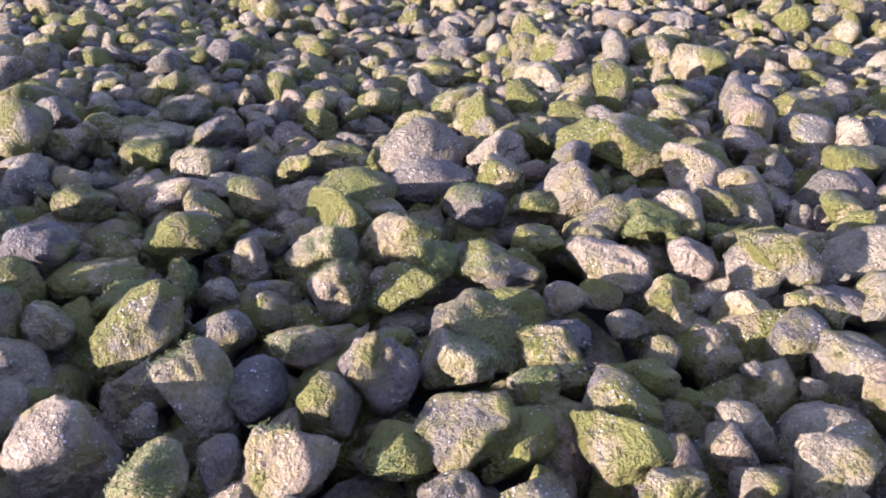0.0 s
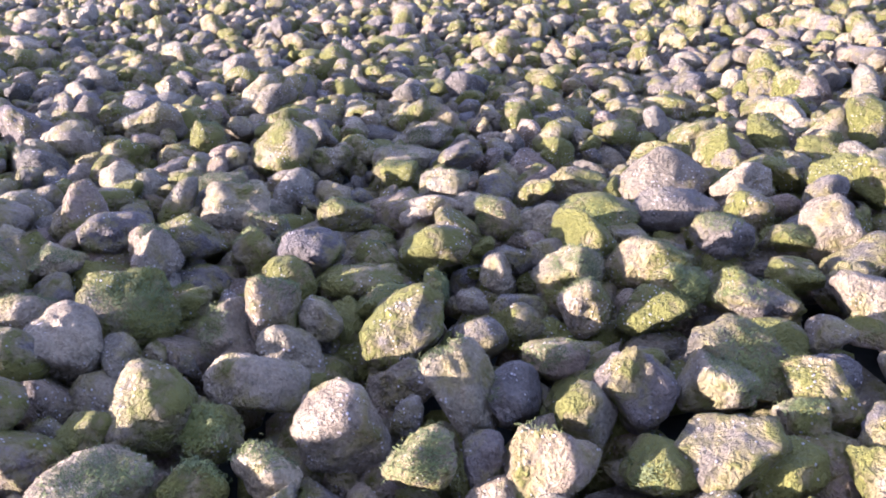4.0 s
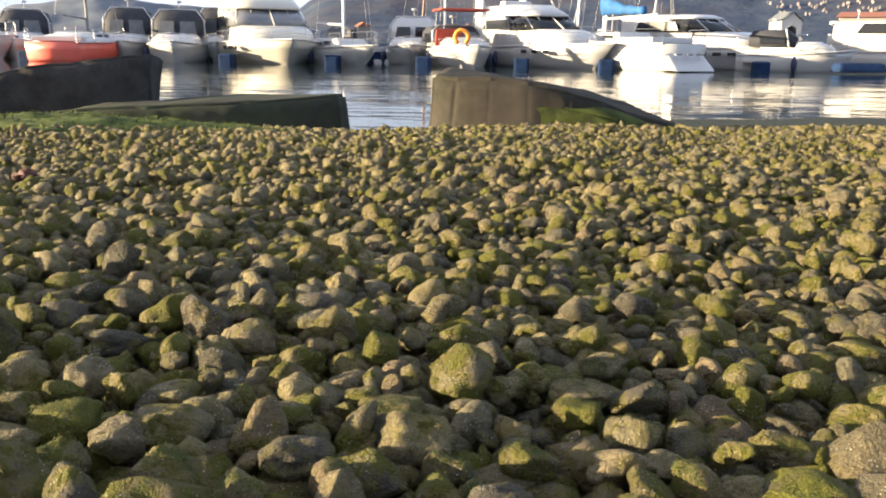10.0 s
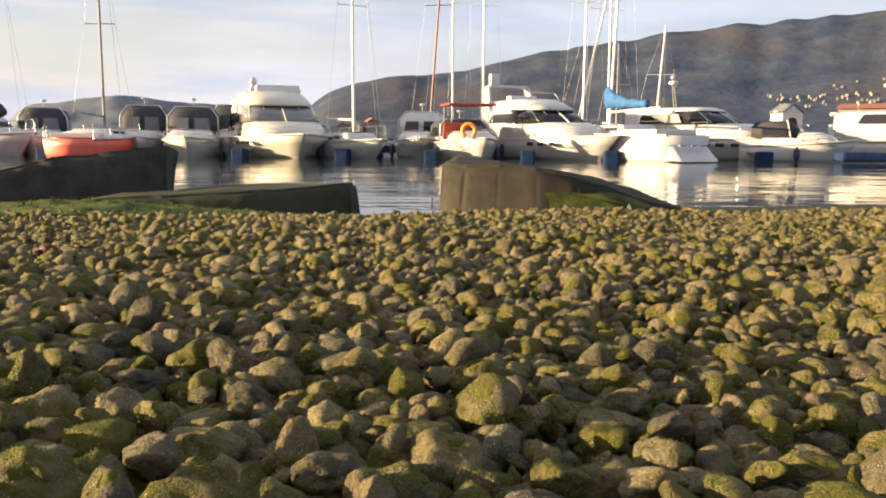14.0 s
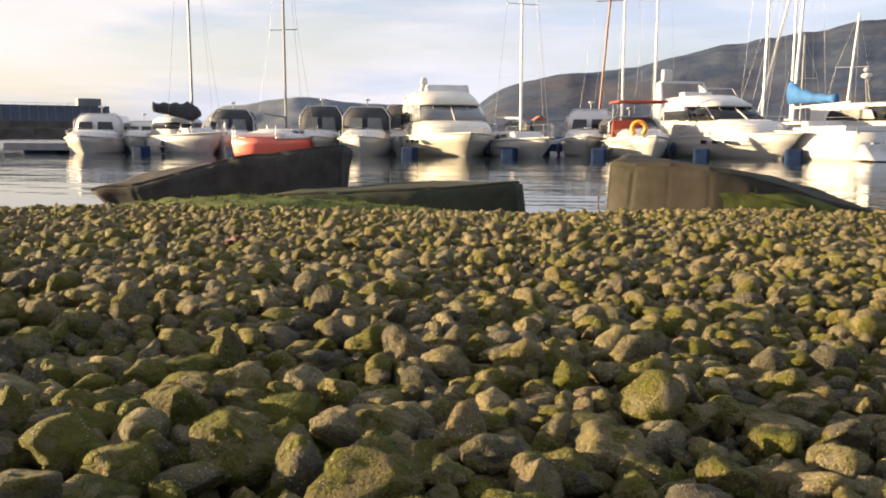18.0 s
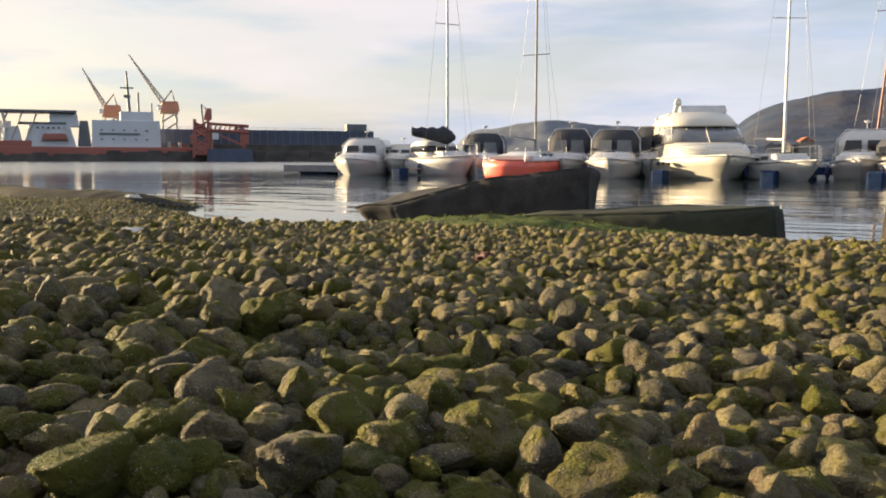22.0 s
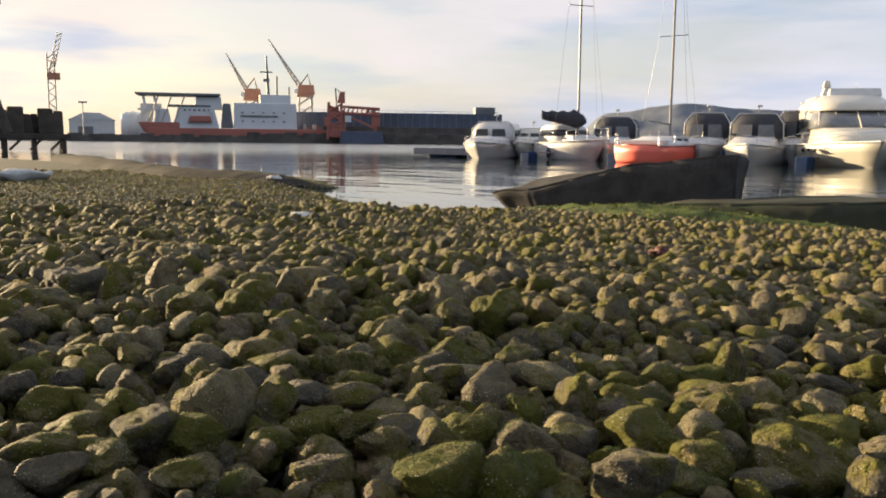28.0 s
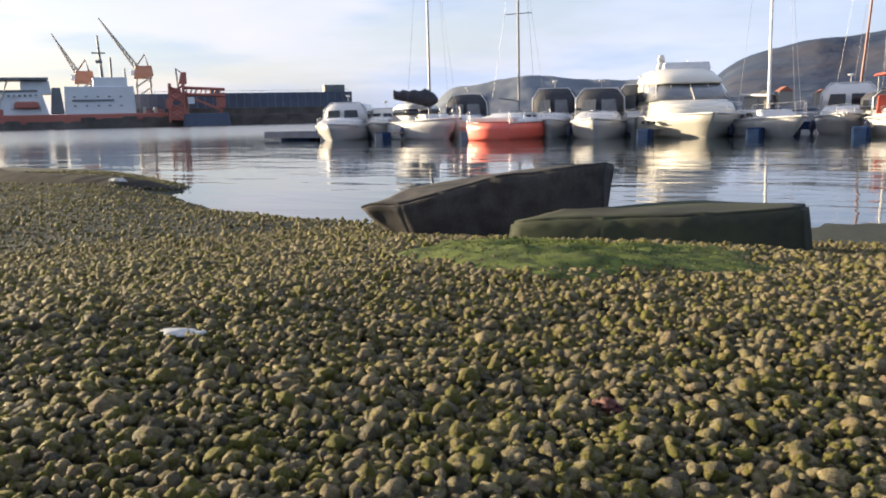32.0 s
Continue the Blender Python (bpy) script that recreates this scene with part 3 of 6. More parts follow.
STONES_SLOPE_C = (
    (0.889, 0.617, 0.0143, 0.0148, 0, 0), (0.896, 0.596, 0.0200, 0.0130, -10, 1), (0.910, 0.625, 0.0176, 0.0221, 0, 2), (0.930, 0.620, 0.0224, 0.0136, 0, 1),
    (0.959, 0.618, 0.0306, 0.0159, 10, 1), (0.955, 0.601, 0.0271, 0.0132, 15, 0), (0.941, 0.629, 0.0174, 0.0181, 0, 1), (0.938, 0.653, 0.0301, 0.0194, -20, 1),
    (0.910, 0.653, 0.0244, 0.0169, 0, 1), (0.867, 0.673, 0.0265, 0.0198, 0, 0), (0.823, 0.671, 0.0254, 0.0209, 0, 0), (0.846, 0.673, 0.0191, 0.0122, 10, 2),
    (0.804, 0.677, 0.0174, 0.0181, 0, 1), (0.776, 0.692, 0.0300, 0.0180, 0, 0), (0.771, 0.668, 0.0173, 0.0224, 15, 2), (0.748, 0.699, 0.0288, 0.0162, 0, 0),
)
STONES_SLOPE_D = (
    (0.735, 0.672, 0.0239, 0.0142, 0, 1), (0.692, 0.716, 0.0359, 0.0166, 0, 2), (0.789, 0.721, 0.0297, 0.0205, 0, 1), (0.808, 0.758, 0.0243, 0.0112, 0, 2),
    (0.822, 0.783, 0.0200, 0.0178, 20, 2), (0.868, 0.714, 0.0252, 0.0149, 0, 2), (0.883, 0.718, 0.0194, 0.0126, 0, 1), (0.894, 0.705, 0.0188, 0.0171, 0, 1),
    (0.935, 0.743, 0.0292, 0.0152, 5, 2), (0.933, 0.704, 0.0347, 0.0149, 0, 1), (0.963, 0.700, 0.0339, 0.0189, -5, 0), (0.997, 0.724, 0.0279, 0.0179, -20, 2),
    (1.008, 0.776, 0.0231, 0.0251, -35, 2), (1.006, 0.814, 0.0358, 0.0152, -25, 2), (0.981, 0.781, 0.0284, 0.0155, 0, 2), (0.970, 0.670, 0.0225, 0.0164, 0, 1),
)
STONES_SLOPE_E = (
    (0.992, 0.665, 0.0217, 0.0119, 0, 1), (0.981, 0.635, 0.0187, 0.0129, 0, 2), (0.947, 0.559, 0.0140, 0.0129, 0, 1), (0.857, 0.783, 0.0286, 0.0148, 0, 1),
    (0.882, 0.785, 0.0288, 0.0150, -40, 0), (0.790, 0.834, 0.0194, 0.0134, 0, 1), (0.873, 0.833, 0.0256, 0.0150, -10, 2), (0.759, 0.821, 0.0191, 0.0198, 0, 1),
    (0.688, 0.828, 0.0303, 0.0210, 0, 2), (0.626, 0.872, 0.0344, 0.0238, -15, 2), (0.652, 0.862, 0.0294, 0.0267, 0, 0), (0.621, 0.826, 0.0338, 0.0148, 0, 0),
    (0.723, 0.800, 0.0248, 0.0161, 0, 1), (0.715, 0.871, 0.0359, 0.0149, 0, 1), (0.709, 0.957, 0.0209, 0.0217, 0, 2), (0.867, 0.950, 0.0241, 0.0187, 0, 2),
)
STONES_EAST_A = (
    (0.995, 0.612, 0.0286, 0.0158, 0, 2), (0.998, 0.582, 0.0141, 0.0183, -15, 2), (0.972, 0.596, 0.0148, 0.0127, 0, 2), (0.956, 0.567, 0.0231, 0.0160, 0, 1),
    (0.955, 0.532, 0.0275, 0.0157, 10, 2), (0.965, 0.546, 0.0221, 0.0138, 0, 0), (1.020, 0.605, 0.0177, 0.0143, 0, 2), (1.019, 0.632, 0.0231, 0.0153, 0, 1),
    (1.057, 0.700, 0.0452, 0.0215, 16, 2), (1.062, 0.669, 0.0320, 0.0179, 15, 2), (1.182, 0.849, 0.0395, 0.0246, 0, 2), (1.223, 0.946, 0.0280, 0.0146, 0, 1),
    (1.168, 0.887, 0.0329, 0.0256, 0, 2), (1.079, 0.860, 0.0328, 0.0189, 0, 2), (1.024, 0.893, 0.0372, 0.0174, 5, 2), (0.978, 0.554, 0.0125, 0.0081, 0, 2),
)
STONES_EAST_B = (
    (0.965, 0.581, 0.0165, 0.0103, 0, 0),
)
STONES_WEST = (
    (0.658, 0.660, 0.0363, 0.0259, 15, 0), (0.689, 0.649, 0.0189, 0.0240, 0, 0), (0.710, 0.610, 0.0201, 0.0208, 0, 1), (0.692, 0.604, 0.0223, 0.0154, 0, 1),
    (0.724, 0.609, 0.0160, 0.0167, 0, 0), (0.654, 0.707, 0.0293, 0.0212, 0, 1), (0.681, 0.696, 0.0204, 0.0199, 0, 2), (0.709, 0.676, 0.0275, 0.0183, 0, 1),
    (0.571, 0.794, 0.0201, 0.0347, 20, 0), (0.633, 0.765, 0.0237, 0.0184, 0, 2), (0.601, 0.759, 0.0304, 0.0189, 0, 2), (0.622, 0.729, 0.0251, 0.0145, 0, 1),
    (0.658, 0.751, 0.0196, 0.0174, 0, 2), (0.743, 1.033, 0.0270, 0.0280, 0, 2), (0.813, 0.818, 0.0267, 0.0216, 0, 0),
)
STONES_MIDDLE_A = (
    (0.766, 0.680, 0.0176, 0.0183, 0, 1), (0.609, 0.692, 0.0269, 0.0251, 0, 0), (0.603, 0.674, 0.0196, 0.0217, 0, 1), (0.581, 0.664, 0.0346, 0.0193, 0, 0),
    (0.603, 0.633, 0.0287, 0.0249, 0, 0), (0.585, 0.639, 0.0151, 0.0157, 0, 1), (0.632, 0.627, 0.0269, 0.0186, 0, 1), (0.655, 0.634, 0.0285, 0.0114, -10, 0),
    (0.634, 0.613, 0.0282, 0.0112, 0, 1), (0.554, 0.661, 0.0249, 0.0287, 0, 0), (0.630, 0.652, 0.0191, 0.0173, 0, 0), (0.543, 0.759, 0.0267, 0.0173, 0, 1),
    (0.566, 0.708, 0.0325, 0.0154, 0, 1), (0.562, 0.774, 0.0267, 0.0174, 0, 1), (0.533, 0.727, 0.0289, 0.0133, -15, 2), (0.483, 0.955, 0.0282, 0.0219, 0, 1),
)
STONES_MIDDLE_B = (
    (0.732, 0.736, 0.0262, 0.0136, 0, 0), (0.775, 0.749, 0.0292, 0.0110, 0, 1), (0.804, 0.698, 0.0207, 0.0167, 0, 1), (0.834, 0.713, 0.0240, 0.0150, 0, 1),
    (0.854, 0.762, 0.0219, 0.0142, 0, 1), (0.875, 0.740, 0.0235, 0.0190, 0, 1),
)
STONES_FAR_WEST_A = (
    (0.574, 0.589, 0.0274, 0.0181, -15, 1), (0.393, 0.788, 0.0304, 0.0315, 0, 0), (0.629, 0.582, 0.0306, 0.0249, 0, 0), (0.586, 0.609, 0.0202, 0.0157, 0, 1),
    (0.548, 0.625, 0.0167, 0.0203, -20, 1), (0.594, 0.711, 0.0273, 0.0189, 0, 1), (0.600, 0.544, 0.0237, 0.0201, 0, 1), (0.603, 0.559, 0.0176, 0.0183, 0, 1),
    (0.588, 0.527, 0.0366, 0.0223, 0, 1), (0.545, 0.540, 0.0220, 0.0153, 15, 1), (0.510, 0.532, 0.0263, 0.0164, 0, 1), (0.522, 0.544, 0.0234, 0.0162, 0, 0),
    (0.535, 0.558, 0.0257, 0.0134, 0, 0), (0.552, 0.580, 0.0256, 0.0160, 0, 1), (0.483, 0.577, 0.0324, 0.0153, 0, 0), (0.468, 0.558, 0.0297, 0.0154, 0, 0),
)
STONES_FAR_WEST_B = (
    (0.421, 0.578, 0.0365, 0.0172, -10, 2), (0.434, 0.617, 0.0304, 0.0175, 0, 1), (0.480, 0.642, 0.0258, 0.0167, 0, 0), (0.484, 0.667, 0.0298, 0.0138, 0, 2),
    (0.300, 0.639, 0.0298, 0.0265, 0, 1), (0.199, 0.772, 0.0400, 0.0277, 0, 2), (0.382, 0.699, 0.0280, 0.0187, 0, 2), (0.367, 0.770, 0.0263, 0.0205, 0, 1),
    (0.405, 0.838, 0.0317, 0.0282, 0, 1), (0.288, 0.901, 0.0325, 0.0281, 0, 1), (0.470, 0.714, 0.0252, 0.0187, 0, 2), (0.390, 0.599, 0.0250, 0.0223, 0, 1),
    (0.448, 0.683, 0.0357, 0.0222, 0, 0), (0.482, 0.533, 0.0224, 0.0262, 0, 0), (0.552, 0.503, 0.0229, 0.0119, 0, 0), (0.618, 0.634, 0.0201, 0.0156, 0, 1),
)
STONES_CREST = (
    (0.344, 0.793, 0.0347, 0.0401, 0, 2), (0.245, 0.684, 0.0300, 0.0292, 0, 2), (0.246, 0.718, 0.0233, 0.0343, 0, 1), (0.316, 0.697, 0.0278, 0.0271, -15, 2),
    (0.143, 0.667, 0.0233, 0.0417, 20, 2), (0.076, 0.656, 0.0368, 0.0287, 0, 1), (0.142, 0.598, 0.0443, 0.0334, 0, 0), (0.192, 0.549, 0.0432, 0.0224, 0, 0),
    (0.373, 0.829, 0.0318, 0.0330, 0, 1), (0.328, 0.775, 0.0306, 0.0239, -15, 1), (0.271, 0.741, 0.0292, 0.0283, 0, 0), (0.281, 0.613, 0.0329, 0.0239, 0, 1),
    (0.238, 0.901, 0.0488, 0.0203, 25, 2),
)
STONES_HOLLOW_A = (
    (0.454, 0.462, 0.0320, 0.0152, 0, 0), (0.477, 0.477, 0.0260, 0.0189, 0, 0), (0.411, 0.469, 0.0274, 0.0164, 0, 0), (0.492, 0.491, 0.0221, 0.0174, 0, 1),
    (0.481, 0.435, 0.0289, 0.0189, 0, 0), (0.493, 0.454, 0.0199, 0.0132, 0, 1), (0.420, 0.502, 0.0166, 0.0208, 0, 0), (0.393, 0.537, 0.0228, 0.0152, 0, 0),
    (0.450, 0.523, 0.0240, 0.0147, 0, 0), (0.466, 0.534, 0.0249, 0.0157, 0, 0), (0.425, 0.598, 0.0186, 0.0139, 0, 2), (0.562, 0.548, 0.0242, 0.0209, -30, 1),
    (0.387, 0.757, 0.0280, 0.0300, 0, 0), (0.640, 0.690, 0.0276, 0.0166, 0, 1),
)
STONES_HOLLOW_B = (
    (0.668, 0.677, 0.0236, 0.0184, 0, 1), (0.496, 0.434, 0.0235, 0.0150, 0, 0), (0.523, 0.468, 0.0250, 0.0104, 0, 1), (0.253, 0.612, 0.0245, 0.0245, 0, 2),
    (0.465, 0.599, 0.0232, 0.0145, 0, 0), (0.609, 0.600, 0.0185, 0.0138, 0, 1), (0.383, 0.487, 0.0177, 0.0148, 0, 0), (0.380, 0.466, 0.0204, 0.0175, 0, 0),
    (0.540, 0.479, 0.0162, 0.0101, 0, 1),
)
LARGE_STONES = STONES_SLOPE_A + STONES_SLOPE_B + STONES_SLOPE_C + STONES_SLOPE_D + STONES_SLOPE_E + STONES_EAST_A + STONES_EAST_B + STONES_WEST + STONES_MIDDLE_A + STONES_MIDDLE_B + STONES_FAR_WEST_A + STONES_FAR_WEST_B + STONES_CREST + STONES_HOLLOW_A + STONES_HOLLOW_B


def clear(x, y, margin=0.004):
    """True where no large stone lies."""
    ok = np.ones(len(x), bool)
    for hx, hy, wide, high, _, _ in LARGE_STONES:
        ok &= np.hypot(x - hx, y - hy) > 0.29 * wide + 0.18 * high + margin
    return ok


NEAR = 0.30


def large_stone(seed, x, y, wide, high, lean, kind, rng):
    """One of the larger stones: its broad side faces down the slope from the path, leaning by some degrees."""
    v, f = pebble(seed, 4)
    v = v - (v.max(0) + v.min(0)) / 2
    v /= np.abs(v).max(0)
    v *= np.array([wide, 0.5 * (wide + high) * rng.uniform(0.85, 1.05), high]) / 2
    ob = new("stone", mesh_of("stone", v, f, (STONE_DARK, STONE_OLIVE, STONE_PALE)[kind]))
    heading = math.atan2(CAM_MID[0] - x, y - CAM_MID[1])
    turn = Matrix.Rotation(heading, 3, "Z") @ Matrix.Rotation(radians(lean), 3, "Y") @ Matrix.Rotation(rng.normal(-0.1, 0.12), 3, "X")
    ob.matrix_world = Matrix.LocRotScale((x, y, float(beach_z(x, y)) + 0.30 * high), turn.to_quaternion(), (1, 1, 1))
    ob.parent = ground
    return ob


def build_gravel():
    rng = np.random.default_rng(11)
    words = "olive and grey pebbles with algae"
    step, mean = 0.0172, 0.0102
    for r0, r1, sub, sp, size, sink in ((0.0, 0.8, 1, 0.0150, 0.0112, 1.15), (NEAR, 0.5, 3, step, mean, 0.35), (0.5, 1.35, 2, 0.0172, 0.0104, 0.35), (1.35, 3.2, 1, 0.0192, 0.0118, 0.3), (3.2, 4.6, 1, 0.0245, 0.0150, 0.3)):
        x, y = scatter(rng, sp, lambda x, y: fan(x, y, r0, r1))
        ok = (beach_z(x, y) > 0.04) & (clear(x, y) | (sink > 1))
        x, y = x[ok], y[ok]
        heap("gravel", words, x, y, sizes(rng, len(x), size), sub, 26, rng, sink)
    # the rest of the beach round about
    x, y = np.meshgrid(np.arange(-4.2, 5.8, 0.085), np.arange(-4.4, 5.4, 0.074))
    x, y = x.ravel() + rng.uniform(-0.045, 0.045, x.size), y.ravel() + rng.uniform(-0.045, 0.045, x.size)
    ok = (np.hypot(x - 0.8, y - 0.4) < 4.6) & ~fan(x, y, 0.0, 4.6) & (np.hypot(x - 0.8, y - 0.4) > 0.36) & (beach_z(x, y) > 0.04)
    heap("gravel", "olive and grey pebbles over the upper beach", x[ok], y[ok], sizes(rng, int(ok.sum()), 0.030), 1, 14, rng, 0.9)
    # wide fan of coarser cover out to the water and the spit
    x, y = scatter(rng, 0.038, lambda x, y: fan(x, y, 4.6, 6.5), far=True)
    ok = beach_z(x, y) > 0.03
    heap("gravel", "dark olive pebbles thinning towards the water", x[ok], y[ok], sizes(rng, int(ok.sum()), 0.0140), 1, 12, rng, 0.6)
    x, y = scatter(rng, 0.085, lambda x, y: fan(x, y, 6.5, 20.0) & (x < -1.0), far=True)
    ok = beach_z(x, y) > 0.03
    heap("gravel", "dark olive pebbles thinning towards the water", x[ok], y[ok], sizes(rng, int(ok.sum()), 0.019), 1, 12, rng, 0.7)
    # the nearest stones, each its own piece of the beach
    shapes = [mesh_of("pebble", *pebble(50 + k, 4), STONE_ONE) for k in range(36)]
    x, y = scatter(rng, step * 1.04, lambda x, y: fan(x, y, 0.0, NEAR))
    ok = clear(x, y, 0.002)
    x, y = x[ok], y[ok]
    s, t = np.minimum(sizes(rng, len(x), mean * 0.9), mean * 1.1), turns(rng, len(x), 0.55)
    order = np.argsort(np.hypot(x - CAM_MID[0] + 0.04, y - CAM_MID[1] - 0.17))
    made = []
    for i in order[:300]:
        ob = new("pebble", shapes[int(rng.integers(0, len(shapes)))])
        z = float(beach_z(x[i], y[i]) + s[i] * rng.uniform(-0.45, 0.25))
        ob.matrix_world = Matrix.LocRotScale((x[i], y[i], z), Matrix(t[i].tolist()).to_quaternion(), (s[i],) * 3)
        ob.parent = ground
        made.append(ob)
    rest = order[300:]
    if len(rest):
        heap("gravel", words, x[rest], y[rest], s[rest], 3, 26, rng, 0.35)
    mossy = []
    for k, row in enumerate(LARGE_STONES):
        made.append(large_stone(400 + k, *row, rng))
        if row[5] == 1 and math.hypot(row[0] - CAM_MID[0], row[1] - CAM_MID[1]) < 0.5:
            mossy.append(made[-1])
    build_tufts(mossy + [o for k, o in enumerate(made) if k % 9 == 1 and o not in mossy])


def build_tufts(stones):
    """Matted green algae threads that cling to some of the nearer stones."""
    rng = np.random.default_rng(5)
    verts, faces = [], []
    for ob in stones:
        m, me = ob.matrix_world, ob.data
        axis = Vector((rng.normal(0, 0.7), rng.normal(0, 0.7), 1)).normalized()
        reach, sweep = rng.uniform(0.66, 0.94), rng.uniform(0, 2 * math.pi)
        rot = m.to_quaternion()
        for v in me.vertices:
            n = rot @ v.normal
            if n.dot(axis) < reach or n.z < -0.1:
                continue
            p = m @ v.co
            for k in range(8):
                h = sweep + rng.normal(0, 1.0)
                along = Vector((math.cos(h), math.sin(h), 0))
                along = (along - n * along.dot(n)).normalized()
                side = n.cross(along) * rng.uniform(0.00005, 0.0001)
                start = p + along.cross(n) * rng.normal(0, 0.0009) + along * rng.normal(0, 0.0009) + n * rng.uniform(-0.0002, 0.0005)
                long = rng.uniform(0.0006, 0.0017)
                base = len(verts)
                for s, up in ((0, 0.0), (0.5, 0.0003), (1, -0.0004)):
                    q = start + along * long * s + n * up * rng.uniform(0.2, 1.6)
                    verts += [tuple(q + side), tuple(q - side)]
                faces += [(base, base + 1, base + 3, base + 2), (base + 2, base + 3, base + 5, base + 4)]
    ob = new("algae", mesh_of("algae", verts, faces, ALGAE))
    return tagged(ob, "matted green algae threads clinging to the pebbles", "seaweed", kind="stuff")


# ---- boulders, weed, litter ----
def boulder(name, outline, base_z, label, mat, cuts=3, rough=0.02, seed=1, flare=0.03, undercut=None):
    """A broken slab: outline rows of (x, y, top z) round its upper face, walls flaring down to base_z; undercut: corners with a flare of their own."""
    bm = fresh()
    top = [bm.verts.new((x, y, z)) for x, y, z in outline]
    c = Vector((sum(p[0] for p in outline) / len(outline), sum(p[1] for p in outline) / len(outline), 0))
    low = []
    for x, y, z in outline:
        out = (Vector((x, y, 0)) - c).normalized() * (undercut.get((x, y), flare) if undercut else flare)
        low.append(bm.verts.new((x + out.x, y + out.y, base_z)))
    n = len(top)
    bm.faces.new(top)
    bm.faces.new(low[::-1])
    for i in range(n):
        bm.faces.new((top[i], low[i], low[(i + 1) % n], top[(i + 1) % n]))
    bmesh.ops.recalc_face_normals(bm, faces=bm.faces)
    bmesh.ops.bevel(bm, geom=list(bm.edges), offset=0.018, segments=2, affect="EDGES")
    bmesh.ops.triangulate(bm, faces=bm.faces)
    for _ in range(cuts):
        long = [e for e in bm.edges if e.calc_length() > 0.07]
        bmesh.ops.subdivide_edges(bm, edges=long, cuts=1)
        bmesh.ops.triangulate(bm, faces=[f for f in bm.faces if len(f.verts) > 3])
    for v in bm.verts:
        p = v.co * 2.2 + Vector((seed * 5, 0, 0))
        v.co += Vector((noise.noise(p), noise.noise(p + Vector((9, 0, 0))), noise.noise(p + Vector((0, 9, 0))))) * rough * 1.6
        q = v.co * 9
        v.co += Vector((noise.noise(q), noise.noise(q + Vector((9, 0, 0))), noise.noise(q + Vector((0, 9, 0))))) * rough * 0.45
    ob = part(name, bm, mat, None, "", True)
    return tagged(ob, label, "rock")


# ---- boats ----
def hull(L, B, F, transom=0.8, rise=0.35, draft=0.35, rake=0.12, n=16, lo=None, hi=None):
    """Hull skin between the heights lo and hi, bow towards +y, waterline at z 0."""
    bm = fresh()
    rows = []
    for i in range(n + 1):
        s = i / n
        wide = transom + (1 - transom) * min(1, s / 0.4) if s < 0.4 else max(0.02, 1 - ((s - 0.4) / 0.6) ** 2.7)
        sheer = F * (1 + rise * s * s)
        row = []
        for k, (bw, hz) in enumerate(((0.02, -draft), (0.84, -0.1 * draft), (0.92, 0.16 * sheer), (0.97, 0.6 * sheer), (1.0, sheer))):
            pull = 1 - rake * max(0, s - 0.4) / 0.6 * (1 - (max(hz, 0) / sheer))
            narrow = bw if s < 0.5 else bw * (1 - 0.30 * (s - 0.5) * 2 * (1 - max(hz, 0) / sheer))
            row.append((wide * B / 2 * narrow, (s * pull - 0.5) * L, hz))
        rows.append(row)
    grid = {}
    for side in (-1, 1):
        for i, row in enumerate(rows):
            for k, (x, y, z) in enumerate(row):
                grid[side, i, k] = bm.verts.new((side * x, y, z))
    for side in (-1, 1):
        for i in range(n):
            for k in range(4):
                q = [grid[side, i, k], grid[side, i + 1, k], grid[side, i + 1, k + 1], grid[side, i, k + 1]]
                bm.faces.new(q if side > 0 else q[::-1])
    for i in range(n):
        bm.faces.new([grid[-1, i, 4], grid[1, i, 4], grid[1, i + 1, 4], grid[-1, i + 1, 4]])
    for k in range(4):
        bm.faces.new([grid[-1, 0, k], grid[1, 0, k], grid[1, 0, k + 1], grid[-1, 0, k + 1]])
        bm.faces.new([grid[1, n, k], grid[-1, n, k], grid[-1, n, k + 1], grid[1, n, k + 1]])
    bmesh.ops.remove_doubles(bm, verts=bm.verts, dist=0.004)
    bmesh.ops.recalc_face_normals(bm, faces=bm.faces)
    return bm


def deck_edge(L, B, F, rise, n=12, out=0.02, lift=0.0, s0=0.0, transom=0.8):
    """Points along both gunwales, port then starboard, from stern to bow."""
    port, star = [], []
    for i in range(n + 1):
        s = s0 + (1 - s0) * i / n
        wide = transom + (1 - transom) * min(1, s / 0.4) if s < 0.4 else max(0.02, 1 - ((s - 0.4) / 0.6) ** 2.7)
        z = F * (1 + rise * s * s) + lift
        port.append((-(wide * B / 2 + out), (s - 0.5) * L, z))
        star.append((wide * B / 2 + out, (s - 0.5) * L, z))
    return port, star


def add_hull(t, L, B, F, mat, rise=0.35, band=None, transom=0.8, rake=0.12):
    h = part("hull", hull(L, B, F, transom, rise, 0.35, rake), mat, t, "", True)
    h.data.polygons.foreach_set("use_smooth", [len(p.vertices) == 4 and abs(p.normal.z) < 0.75 for p in h.data.polygons])
    bm = fresh()
    port, star = deck_edge(L, B, F, rise, transom=transom)
    line(bm, port, 0.035)
    line(bm, star, 0.035)
    part("rubbing_strake", bm, band or GREYHULL, h)
    return h


